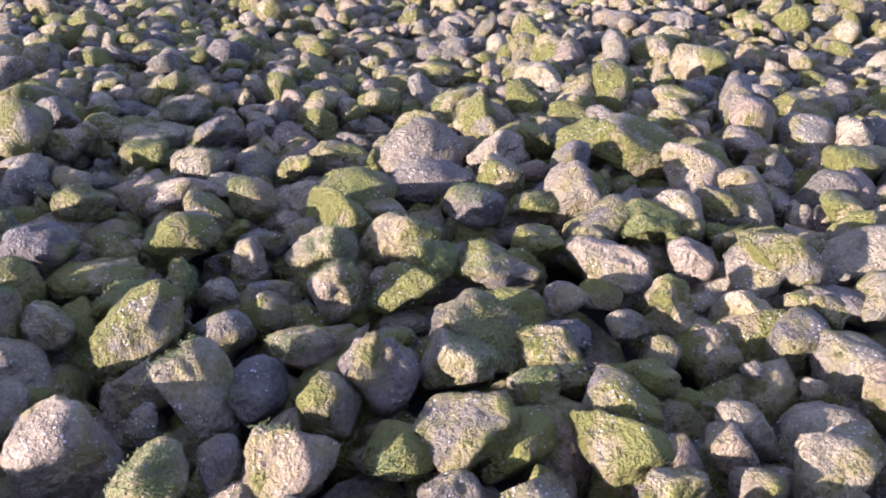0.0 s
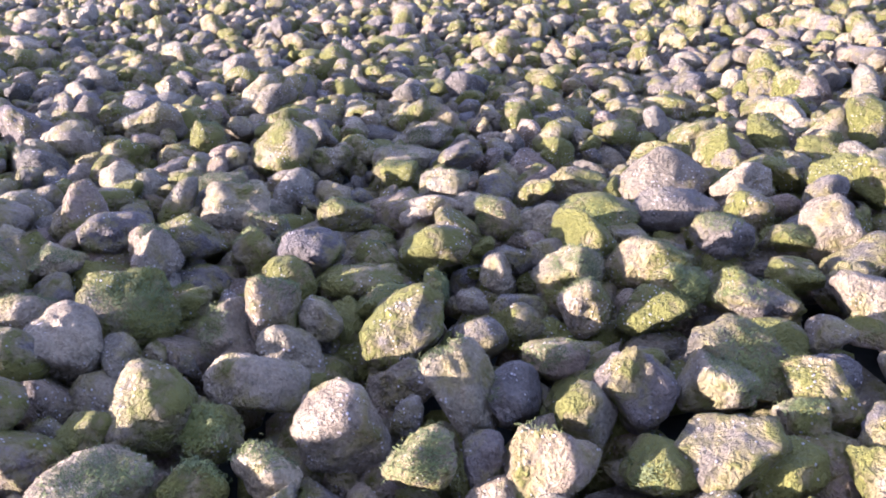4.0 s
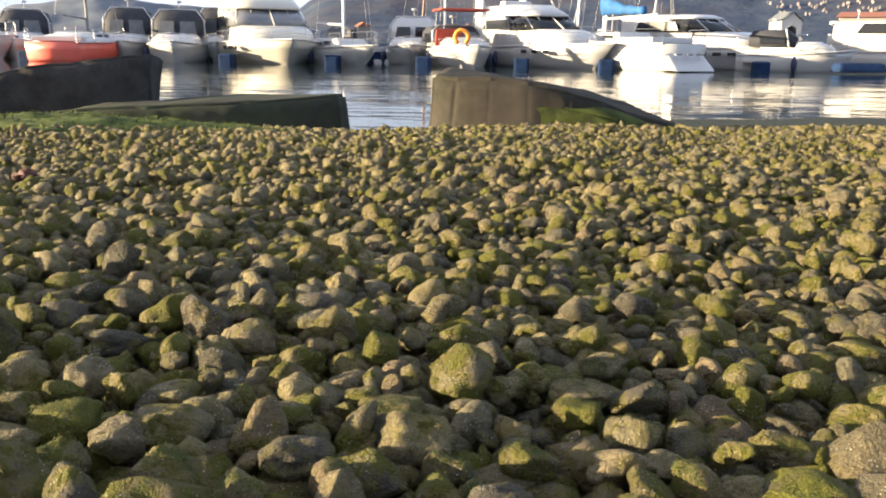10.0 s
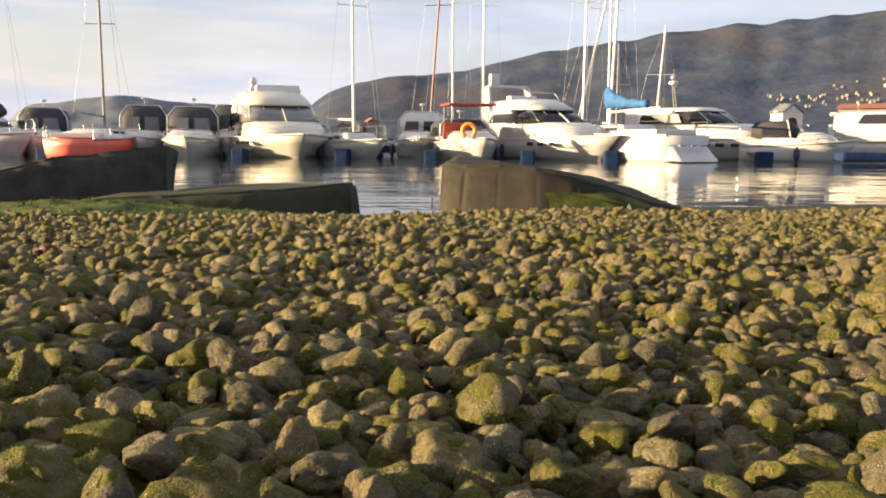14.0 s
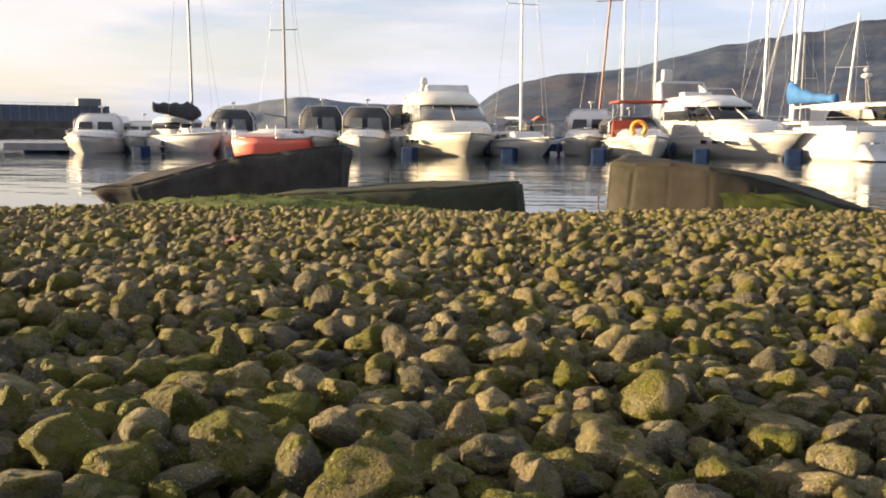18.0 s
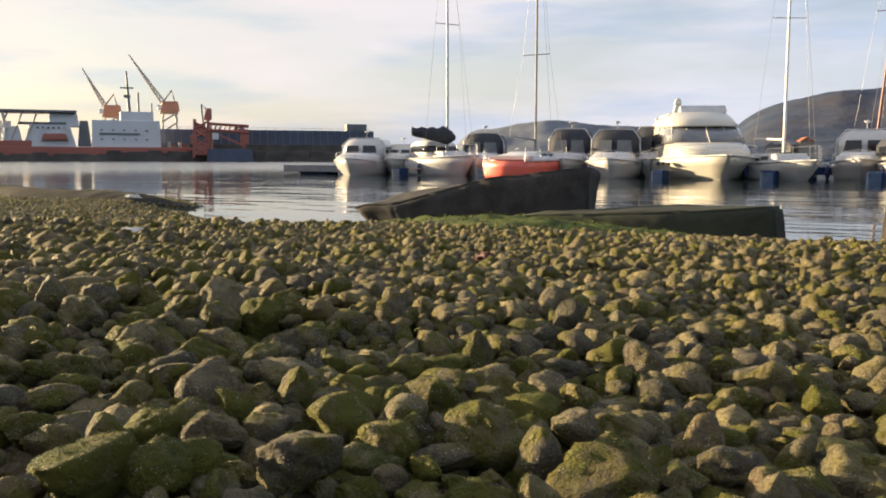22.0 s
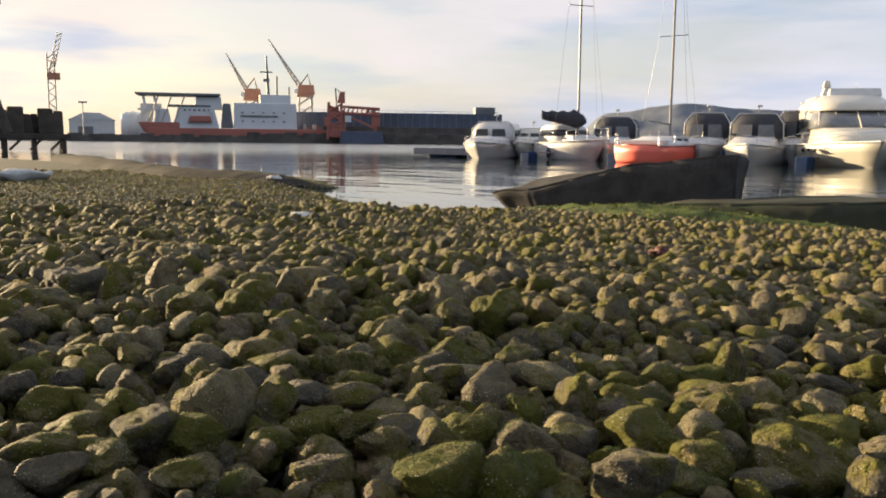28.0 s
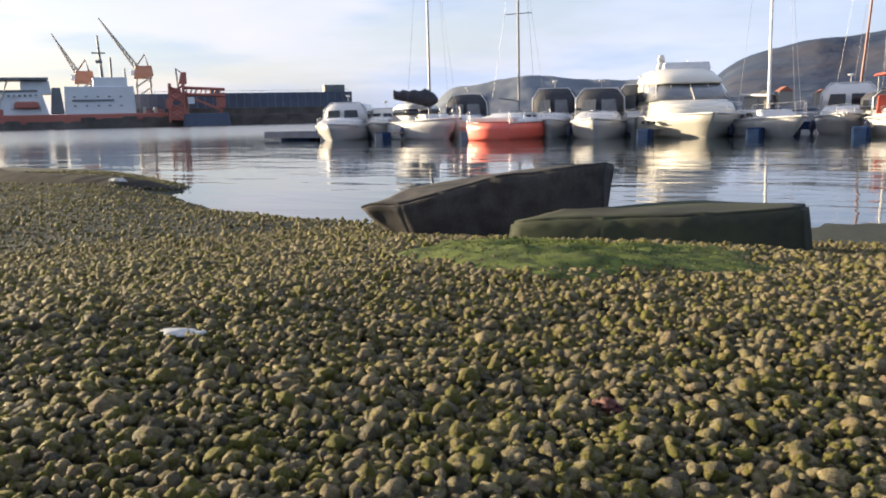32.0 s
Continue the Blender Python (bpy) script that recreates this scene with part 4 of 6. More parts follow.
def add_rail(t, L, B, F, rise, s0=0.45, high=0.5):
    port, star = deck_edge(L, B, F, rise, 7, -0.06, 0, s0)
    bm = fresh()
    for side in (port, star):
        up = [Vector(p) + Vector((0, 0, high)) for p in side]
        line(bm, up, 0.013)
        line(bm, [Vector(p) + Vector((0, 0, high * 0.5)) for p in side], 0.010)
        for p, q in list(zip(side, up))[::2]:
            rod(bm, p, q, 0.010, sides=6)
    rod(bm, Vector(port[-1]) + Vector((0, 0, high)), Vector(star[-1]) + Vector((0, 0, high)), 0.016)
    part("pulpit_rail", bm, STEEL, t, "stainless rail")


def add_mast(t, at, top, r=0.07, mat=None, spreaders=(0.62,), half=0.75, stays=True, bow=None, beam=1.2):
    bm = fresh()
    rod(bm, at, top, r, r * 0.75, 10)
    pole = part("mast", bm, mat or ALU, t)
    a, b = Vector(at), Vector(top)
    tips = []
    for s in spreaders:
        c = a.lerp(b, s)
        bm = fresh()
        rod(bm, c + Vector((-half, 0, 0.04)), c + Vector((half, 0, 0.04)), 0.022)
        part("spreader", bm, mat or ALU, pole)
        tips.append((c + Vector((-half, 0, 0.04)), c + Vector((half, 0, 0.04))))
    if stays:
        for side in (0, 1):
            bm = fresh()
            pts = [Vector((beam * (side * 2 - 1), at[1] - 0.2, 0.9)), *(p[side] for p in tips), b]
            line(bm, pts, 0.006, 5)
            part("shroud", bm, ROPE, pole)
        if bow:
            bm = fresh()
            rod(bm, bow, b, 0.007, sides=5)
            part("forestay", bm, ROPE, pole)


def add_fender(t, at, mat=None):
    bm = fresh()
    bmesh.ops.create_uvsphere(bm, u_segments=10, v_segments=8, radius=1, matrix=Matrix.Translation(at) @ Matrix.Diagonal((0.12, 0.12, 0.32, 1)))
    part("fender", bm, mat or NAVY, t, "", True)


def add_window(t, c, size, turn=None, bevel=0.02, top=(1, 1), shift=(0, 0), mat=None):
    return part("window", box(fresh(), c, size, bevel, top, shift, turn), mat or DARKGLASS, t)


def bullet(w, yb, yf, z, n=7, blunt=0.55):
    """A deck-house outline at height z: square stern, rounded front, from port stern to starboard stern."""
    pts = [(-w, yb, z)]
    yc = yf - (yf - yb) * blunt * 0.6
    for i in range(2 * n + 1):
        a = math.pi * i / (2 * n)
        pts.append((-w * (math.copysign(abs(math.cos(a)) ** 0.7, math.cos(a))), yc + (yf - yc) * math.sin(a) ** 0.8, z))
    pts.append((w, yb, z))
    return pts


def loft(sections, cap=True):
    bm = fresh()
    rows = [[bm.verts.new(p) for p in s] for s in sections]
    n = len(rows[0])
    for a, b in zip(rows, rows[1:]):
        for i in range(n):
            k = (i + 1) % n
            bm.faces.new((a[i], a[k], b[k], b[i]))
    if cap:
        bm.faces.new(rows[-1])
        bm.faces.new(rows[0][::-1])
    bmesh.ops.recalc_face_normals(bm, faces=bm.faces)
    return bm


def house(name, secs, mat, t, label=""):
    ob = part(name, loft([bullet(*s) for s in secs]), mat, t, label)
    ob.data.polygons.foreach_set("use_smooth", [len(p.vertices) == 4 for p in ob.data.polygons])
    return ob


def flybridge_cruiser(m, L, B, label, mat, arch=True, tall=1.0, fly=True, glass_mat=None):
    """A motor yacht: hull, raised foredeck, wheelhouse behind a raked wrap-round windscreen, flybridge, radar arch, rails."""
    t = thing("motor_yacht", m, label, "motor yacht", "moored boats")
    F, rise, w, k, G = 0.84, 0.24, B / 2, tall, 1.0
    add_hull(t, L, B, F, mat, rise, transom=0.85)
    house("foredeck", ((w * 0.80, -L * 0.42, L * 0.34, F), (w * 0.74, -L * 0.42, L * 0.28, G + 0.42), (w * 0.70, -L * 0.42, L * 0.20, G + 0.62)), mat, t)
    glass = house("windscreen", ((w * 0.78, -L * 0.20, L * 0.15, G + 0.60), (w * 0.70, -L * 0.20, L * 0.035, G + 0.60 + 0.62 * k)), glass_mat or DARKGLASS, t, "wrap-round windscreen")
    bm = fresh()
    for a in (-0.72, -0.36, 0.0, 0.36, 0.72):
        rod(bm, (w * 0.80 * math.sin(a * 1.4), L * (0.155 - 0.075 * abs(a)), G + 0.60), (w * 0.72 * math.sin(a * 1.4), L * (0.045 - 0.05 * abs(a)), G + 0.62 + 0.62 * k), 0.028)
    part("windscreen_frame", bm, mat, glass)
    house("wheelhouse", ((w * 0.80, -L * 0.40, -L * 0.02, F), (w * 0.76, -L * 0.40, -L * 0.05, G + 0.62 + 0.62 * k)), mat, t)
    for q in (-1, 1):
        add_window(t, (q * w * 0.80, -L * 0.18, G + 0.86), (0.05, L * 0.26, 0.42), Matrix.Rotation(radians(-q * 3), 3, "Y"), 0.02, (1, 0.82))
    z = G + 0.60 + 0.62 * k
    if fly:
        house("flybridge", ((w * 0.72, -L * 0.41, L * 0.062, z), (w * 0.74, -L * 0.42, L * 0.066, z + 0.08), (w * 0.66, -L * 0.42, L * 0.01, z + 0.34 * k), (w * 0.56, -L * 0.42, -L * 0.05, z + 0.58 * k)), mat, t)
        part("seat", box(fresh(), (0, -L * 0.26, z + 0.62 * k), (w * 0.8, 0.5, 0.4), 0.08), GREYHULL, t)
    else:
        house("hard_top", ((w * 0.72, -L * 0.41, L * 0.05, z), (w * 0.72, -L * 0.42, L * 0.045, z + 0.07), (w * 0.60, -L * 0.42, -L * 0.0, z + 0.20)), mat, t)
    if fly and arch:
        for q in (-1, 1):
            part("radar_arch", box(fresh(), (q * w * 0.72, -L * 0.36, z + 0.75 * k), (0.12, 0.75, 1.3 * k), 0.03, (1, 0.55), (-q * 0.22, -0.45)), mat, t)
        part("arch_top", box(fresh(), (0, -L * 0.36 - 0.45, z + 1.40 * k), (w * 1.15, 0.42, 0.12), 0.04), mat, t)
        bm = fresh()
        line(bm, [(-w * 0.5, -L * 0.07, z + 0.55 * k), (-w * 0.45, -L * 0.10, z + 0.92 * k), (w * 0.45, -L * 0.10, z + 0.92 * k), (w * 0.5, -L * 0.07, z + 0.55 * k)], 0.02)
        part("windshield_bow", bm, STEEL, t)
        part("radar_box", box(fresh(), (w * 0.4, -L * 0.36 - 0.45, z + 1.40 * k + 0.34), (0.5, 0.3, 0.55), 0.08), mat, t)
    elif fly:
        part("wind_screen", box(fresh(), (-w * 0.08, -L * 0.12, z + 0.58 * k + 0.16), (w * 0.92, 0.7, 0.34), 0.04, (0.94, 0.9), (0, -0.1)), GREYHULL, t, "grey canvas spray screen")
        part("radar_arch", box(fresh(), (w * 0.30, -L * 0.30, z + 0.62 * k), (0.50, 0.8, 0.7 * k), 0.06, (0.6, 0.5), (-0.08, -0.1)), mat, t)
        bm = box(fresh(), (w * 0.27, -L * 0.31, z + 1.0 * k + 0.14), (0.40, 0.40, 0.34), 0.10, (0.6, 0.6))
        part("radar_dome", bm, mat, t)
    else:
        bm = fresh()
        for q in (-1, 1):
            rod(bm, (q * 0.12, -L * 0.2, z + 0.1), (q * 0.06, -L * 0.22, z + 1.35), 0.03)
        for j in range(4):
            rod(bm, (-0.11 + 0.012 * j, -L * 0.2, z + 0.35 + 0.3 * j), (0.11 - 0.012 * j, -L * 0.2, z + 0.35 + 0.3 * j), 0.02)
        mast = part("radar_mast", bm, SHIPDARK, t, "dark tubular radar mast")
        bm = fresh()
        ball(bm, (0, -L * 0.22, z + 1.42), (0.24, 0.24, 0.13), 2)
        ball(bm, (0.05, -L * 0.22, z + 1.68), (0.12, 0.12, 0.10), 2)
        part("radar_dome", bm, mat, mast, "", True)
    bm = fresh()
    rod(bm, (-w * 0.3, -L * 0.34, z + 0.4 * k), (-w * 0.3, -L * 0.34, z + 1.15 * k), 0.008)
    part("antenna", bm, STEEL, t)
    add_rail(t, L, B, F, rise, 0.42, 0.48)
    for q in (-1, 1):
        for s in (0.10, 0.17, 0.24):
            part("porthole", box(fresh(), (q * w * (0.93 - 1.5 * max(0, s - 0.08) ** 1.4), L * s, F * 0.80), (0.06, 0.42, 0.15), 0.03), DARKGLASS, t)
        add_fender(t, (q * (w + 0.12), -L * 0.1, 0.35))
    return t


def cabin_boat(m, L, B, label, mat, canvas, top=0.95, hard=False):
    """A day cruiser: rounded foredeck, low windscreen, and a hood with clear panes over the cockpit."""
    t = thing("day_cruiser", m, label, "motor boat", "moored boats")
    F, rise, w = 0.66, 0.38, B / 2
    add_hull(t, L, B, F, mat, rise, transom=0.88)
    house("foredeck", ((w * 0.84, -L * 0.30, L * 0.36, F), (w * 0.78, -L * 0.30, L * 0.31, F + 0.34), (w * 0.62, -L * 0.30, L * 0.20, F + 0.56)), mat, t)
    z = F + 0.34
    hood = house("hard_top" if hard else "canvas_hood", ((w * 0.86, -L * 0.40, L * 0.06, z), (w * 0.84, -L * 0.40, -L * 0.01, z + top * 0.62), (w * 0.74, -L * 0.37, -L * 0.06, z + top * 0.92), (w * 0.5, -L * 0.33, -L * 0.10, z + top)), mat if hard else canvas, t)
    bm = fresh()
    line(bm, [(-w * 0.88, -L * 0.06, z), (-w * 0.85, -L * 0.08, z + top * 0.66), (-w * 0.6, -L * 0.1, z + top * 1.02), (w * 0.6, -L * 0.1, z + top * 1.02), (w * 0.85, -L * 0.08, z + top * 0.66), (w * 0.88, -L * 0.06, z)], 0.035)
    part("targa_bow", bm, mat, t)
    for q in (-1, 1):
        add_window(t, (q * w * 0.86, -L * 0.20, z + top * 0.36), (0.04, L * 0.22, top * 0.40), Matrix.Rotation(radians(-q * 4), 3, "Y"), 0.02)
        part("window", box(fresh(), (q * w * 0.36, L * 0.032, z + top * 0.38), (w * 0.56, 0.06, top * 0.46), 0.02, (0.86, 1), (-q * 0.03, -0.10), Matrix.Rotation(radians(q * -13), 3, "Z")), DARKGLASS if hard else CLEARPANE, hood, "clear pane in the hood")
    bm = fresh()
    rod(bm, (0, -L * 0.2, z + top - 0.1), (0, -L * 0.2, z + top + 0.40), 0.02)
    ball(bm, (0, -L * 0.2, z + top + 0.40), (0.16, 0.16, 0.07), 1)
    part("lantern_mast", bm, GELCOAT, t)
    add_rail(t, L, B, F, rise, 0.5, 0.36)
    add_fender(t, (-(w + 0.1), 0, 0.3))
    add_fender(t, (w + 0.1, 0, 0.3))
    return t


def sail_boat(m, L, B, label, mat, mast, mast_mat=None, cover=None, lean=0.0, F=0.8, spreaders=(0.55,), strip=None, cabin=None, bag=0.33):
    """A sloop: hull, coachroof with windows, mast with spreaders and rigging, boom with its cover, pulpit."""
    t = thing("sailing_boat", m, label, "sailing boat", "moored boats")
    rise = 0.28
    add_hull(t, L, B, F, mat, rise, strip, 0.62, 0.16)
    part("coachroof", box(fresh(), (0, L * 0.04, F + 0.26), (B * 0.56, L * 0.42, 0.40), 0.08, (0.84, 0.8), (0, -0.1)), cabin or GELCOAT, t)
    for k in (-1, 1):
        for j in (0, 1):
            add_window(t, (k * B * 0.265, L * (-0.06 + 0.14 * j), F + 0.27), (0.04, L * 0.09, 0.14), Matrix.Rotation(radians(-k * 10), 3, "Y"), 0.01)
    part("hatch", box(fresh(), (0, L * 0.14, F + 0.48), (0.55, 0.55, 0.06), 0.015), DARKGLASS, t)
    if strip is None and bag == 0.33 and cover:
        part("sloping_stern", box(fresh(), (0, -L * 0.5 - 0.02, F * 0.46), (B * 0.60, 1.5, F * 0.86), 0.14, (0.9, 0.16), (0, 0.42)), mat, t)
        for k in (-1, 0, 1):
            part("transom_vent", box(fresh(), (k * B * 0.16, -L * 0.5 - 0.30, F * 0.62), (B * 0.08, 0.16, 0.05), 0.0), SHIPDARK, t)
    part("cockpit_coaming", box(fresh(), (0, -L * 0.30, F + 0.14), (B * 0.6, L * 0.24, 0.22), 0.05), cabin or GELCOAT, t)
    add_mast(t, (0, L * 0.10, F + 0.4), (lean, L * 0.09, mast), 0.065, mast_mat, spreaders, 0.72, True, (0, L * 0.48, F * 1.28), B * 0.45)
    bm = fresh()
    rod(bm, (0, L * 0.10, F + 1.05), (0, -L * 0.30, F + 1.15), 0.05)
    part("boom", bm, mast_mat or ALU, t)
    if cover:
        rings = []
        for i in range(13):
            s = i / 12
            w, h = 0.20 - 0.07 * s + 0.03 * math.sin(i * 2.3), 0.17 + 0.34 * (1 - s) ** 3 + 0.03 * math.sin(i * 1.7)
            rings.append([(w * math.cos(a) + 0.03 * math.sin(i * 1.9), L * (0.125 - bag * s), F + 1.45 - 0.12 * s + 0.25 * (1 - s) ** 3 + h * math.sin(a)) for a in (2 * math.pi * k / 12 for k in range(12))])
        bm = loft(rings)
        part("sail_cover", bm, cover, t, "", True)
    add_rail(t, L, B, F, rise, 0.72, 0.55)
    for k in (-1, 1):
        bm = fresh()
        line(bm, [(k * B * 0.30, -L * 0.49, F), (k * B * 0.30, -L * 0.49, F + 0.55), (k * B * 0.40, -L * 0.34, F + 0.55), (k * B * 0.40, -L * 0.34, F)], 0.014)
        part("pushpit", bm, STEEL, t)
    add_fender(t, (-(B * 0.48 + 0.1), L * 0.05, 0.35))
    add_fender(t, (B * 0.48 + 0.1, L * 0.05, 0.35))
    return t


ROW = 35.1


def moor(x, y=ROW, face=180, z=0.0):
    """A berth: x as it lies on the line of the bows, carried back to y."""
    return pose(0.8 + (x - 0.8) * (y - 0.4) / 34.7, y, z, 0, 0, face)


def build_marina():
    cabin_boat(moor(-27.9, 37.2, 205), 6.4, 2.9, "white open motor boat with a small cabin at the pontoon end", GELCOAT, TARP, 1.05, True)
    cabin_boat(moor(-25.3, 39.5, 205), 5.2, 2.0, "small white cabin boat moored behind a sailing boat", CREAM, TARP, 0.7, True)
    t = sail_boat(moor(-22.75, 38.3, 243), 7.4, 3.0, "weathered white sailing boat with a black sail cover on its boom", GREYHULL, 13.5, DARKMAST, None, 0.0, 0.85)
    rings = []
    for i in range(15):
        s = i / 14
        along, sag = -0.42 + 2.35 * s, 0.05 * math.sin(i * 1.9)
        high = 0.62 * math.sqrt(max(0.04, 1 - (2 * min(s, 0.5) - 1) ** 2)) if s < 0.3 else 0.56 - 0.30 * s + sag * 0.6
        mid = 2.02 + 0.30 * s + sag * 0.5
        rings.append([(0.839 * along + 0.34 * math.cos(a) * 0.545, 0.74 - 0.545 * along + 0.34 * math.cos(a) * 0.839, mid + high * math.sin(a) * (1.0 if math.sin(a) > 0 else 0.8)) for a in (2 * math.pi * k / 14 for k in range(14))])
    part("sail_cover", loft(rings), TARP, t, "bulky black canvas cover", True)
    house("spray_hood", ((1.10, -1.7, 0.7, 0.92), (1.05, -1.7, 0.5, 1.36), (0.98, -1.65, 0.3, 1.70), (0.75, -1.5, 0.0, 1.88)), GREYHULL, t, "grey canvas spray hood")
    house("hood_window", ((1.10, -1.5, 0.62, 1.26), (1.04, -1.5, 0.42, 1.60)), DARKGLASS, t, "dark window band")
    cabin_boat(moor(-20.3, 39.6, 205), 6.6, 2.6, "white day cruiser under a dark canvas hood", GELCOAT, TARP, 1.3)
    red = sail_boat(moor(-17.68, 38.0, 7), 7.0, 3.5, "orange-red hulled sailing boat with a grey mast", REDHULL, 13.5, DARKMAST, None, 0.0, 0.80, (0.40,), GELCOAT)
    house("deck_cover", ((1.30, -2.4, 1.5, 0.80), (1.22, -2.3, 1.3, 0.93), (0.90, -2.1, 1.0, 1.06), (0.50, -1.2, 0.6, 1.22)), GREYHULL, red, "pale rumpled cover over the cockpit")
    cabin_boat(moor(-15.7, 40.4, 200), 6.4, 2.6, "white day cruiser with black hood behind the red boat", GELCOAT, TARP, 1.45)
    cabin_boat(moor(-13.5, 38.4, 197), 6.2, 2.7, "white day cruiser with a raised dark hood", GELCOAT, TARP, 1.3)
    cabin_boat(moor(-11.7, 41.0, 195), 6.4, 2.6, "white day cruiser with black canvas sides", GELCOAT, TARP, 1.5)
    flybridge_cruiser(moor(-9.65, 39.4, 208), 10.6, 4.7, "cream flybridge motor yacht moored bow towards the beach", CREAM, False, 1.25, True, PALEGLASS)
    sail_boat(moor(-6.75, 38.4, 216), 7.6, 2.8, "pale grey-white sailing boat with a white mast", GREYHULL, 14.5, ALU, None, 0.0, 0.66, (0.42,))
    cabin_boat(moor(-3.6, 41.5, 185), 7.0, 2.7, "white cabin cruiser half hidden behind its neighbours", GELCOAT, TARP, 1.2, True)
    t = cabin_boat(moor(-1.7, 38.0, 200), 6.0, 2.6, "white motor boat with a red canopy and red side cloth", GELCOAT, TARP, 0.75)
    part("side_cloth", box(fresh(), (0.62, 0.55, 1.22), (1.25, 0.10, 0.72), 0.04, (0.92, 1)), REDTARP, t, "red canvas cloth")
    roof = part("bimini", box(fresh(), (-0.25, -0.7, 2.42), (2.3, 1.7, 0.10), 0.04, (0.92, 0.92)), REDTARP, t, "flat red canvas roof")
    for px in (-1.2, 0.7):
        for py in (-1.4, 0.0):
            bm = fresh()
            rod(bm, (px, py, 0.8), (px, py, 2.38), 0.02)
            part("pole", bm, STEEL, roof)
    flybridge_cruiser(moor(1.75, 39.6, 210), 10.6, 3.7, "white flybridge motor yacht with a raked radar arch", GELCOAT, True, 0.95)
    sail_boat(moor(4.6, 38.0, 30), 8.8, 3.4, "white sailing boat with a blue sail cover, stern to the beach", GELCOAT, 14.0, ALU, BLUETARP, 0.5, 1.05)
    flybridge_cruiser(moor(8.1, 40.5, 224), 9.6, 3.6, "white hard-top motor cruiser with a dark waterline", GELCOAT, False, 0.95, False)
    cabin_boat(moor(11.6, 37.4, 250), 4.6, 1.9, "small white motor boat with a dark hood", GELCOAT, TARP, 0.7)
    flybridge_cruiser(moor(17.2, 39.5, 240), 11.0, 3.6, "large white motor yacht with tinted windows", GELCOAT, False, 0.62, False)
    ring = fresh()
    hoop = [(0.27 * math.cos(radians(k)), 0, 0.27 * math.sin(radians(k))) for k in range(-60, 241, 20)]
    line(ring, hoop, 0.085, 8)
    ob = part("lifebuoy", ring, ORANGE, None, "", True)
    ob.matrix_world = pose(-1.62, 35.35, 1.22, 0, 0, 0)
    tagged(ob, "yellow horseshoe lifebuoy hung on the motor boat's rail", "lifebuoy")
    bm = box(fresh(), (0, 0, 0.24), (2.0, 0.9, 0.36), 0.12, (0.9, 0.7))
    tagged(part("skiff_cover", bm, BLUEFLOAT), "low blue covered skiff in front of a large yacht", "boat").matrix_world = pose(14.1, 35.3, 0, 0, 0, 8)


def pontoon(x0, x1, y):
    t = thing("pontoon", pose((x0 + x1) / 2, y, 0), "long floating pontoon with grey planked deck", "pontoon")
    L = x1 - x0
    n = int(L / 1.2)
    for i in range(n):
        part("deck_plank", box(fresh(), (-L / 2 + (i + 0.5) * L / n, 0, 0.46), (L / n - 0.03, 2.0, 0.06), 0.0), DECK, t)
    part("beam", box(fresh(), (0, -1.06, 0.34), (L, 0.16, 0.38), 0.02), BLUEFLOAT, t)
    part("beam", box(fresh(), (0, 0.95, 0.36), (L, 0.12, 0.18), 0.02), TIMBER, t)
    for i in range(int(L / 4)):
        part("float", box(fresh(), (-L / 2 + 2 + i * 4, 0, 0.1), (2.2, 1.6, 0.5), 0.06), BLUEFLOAT, t)


def finger(x, y0, y1):
    t = thing("finger_pontoon", pose(x, (y0 + y1) / 2, 0), "narrow mooring finger with blue floats", "pontoon", "mooring fingers")
    L = y1 - y0
    part("walkway", box(fresh(), (0, 0.45, 0.36), (0.5, L - 0.9, 0.07), 0.01), DECK, t)
    part("float", box(fresh(), (0, -L / 2 + 0.5, 0.16), (0.62, 0.7, 0.52), 0.10), BLUEFLOAT, t)
    part("float", box(fresh(), (0, L / 2 - 1.2, 0.12), (1.0, 1.0, 0.5), 0.08), BLUEFLOAT, t)


def hut(x, y):
    t = thing("pontoon_hut", pose(x, y, 0.5, 0, 0, 14), "small white gabled booth with an arched opening on the pontoon", "hut")
    outer = [(-0.52, 0.0), (-0.52, 1.75), (0.0, 2.12), (0.52, 1.75), (0.52, 0.0)]
    inner = [(-0.27, 0.0)] + [(-0.27 * math.cos(math.pi * i / 8), 1.25 + 0.27 * math.sin(math.pi * i / 8)) for i in range(9)] + [(0.27, 0.0)]
    bm = fresh()
    for y0, y1 in ((-0.55, -0.43),):
        loop = [bm.verts.new((p, y0, q)) for p, q in outer + inner[::-1]]
        f = bm.faces.new(loop)
        made = bmesh.ops.extrude_face_region(bm, geom=[f])["geom"]
        for v in made:
            if isinstance(v, bmesh.types.BMVert):
                v.co.y = y1
    bmesh.ops.recalc_face_normals(bm, faces=bm.faces)
    part("front_wall", bm, GELCOAT, t)
    for k in (-1, 1):
        part("side_wall", box(fresh(), (k * 0.48, 0.10, 0.86), (0.08, 1.05, 1.72), 0.01), GELCOAT, t)
        part("roof_panel", box(fresh(), (k * 0.28, 0.02, 1.97), (0.70, 1.35, 0.06), 0.01, turn=Matrix.Rotation(radians(k * 35.4), 3, "Y")), SHIPDARK, t)
    part("back_panel", box(fresh(), (0, 0.58, 0.85), (0.88, 0.06, 1.7), 0.0), SHIPDARK, t)


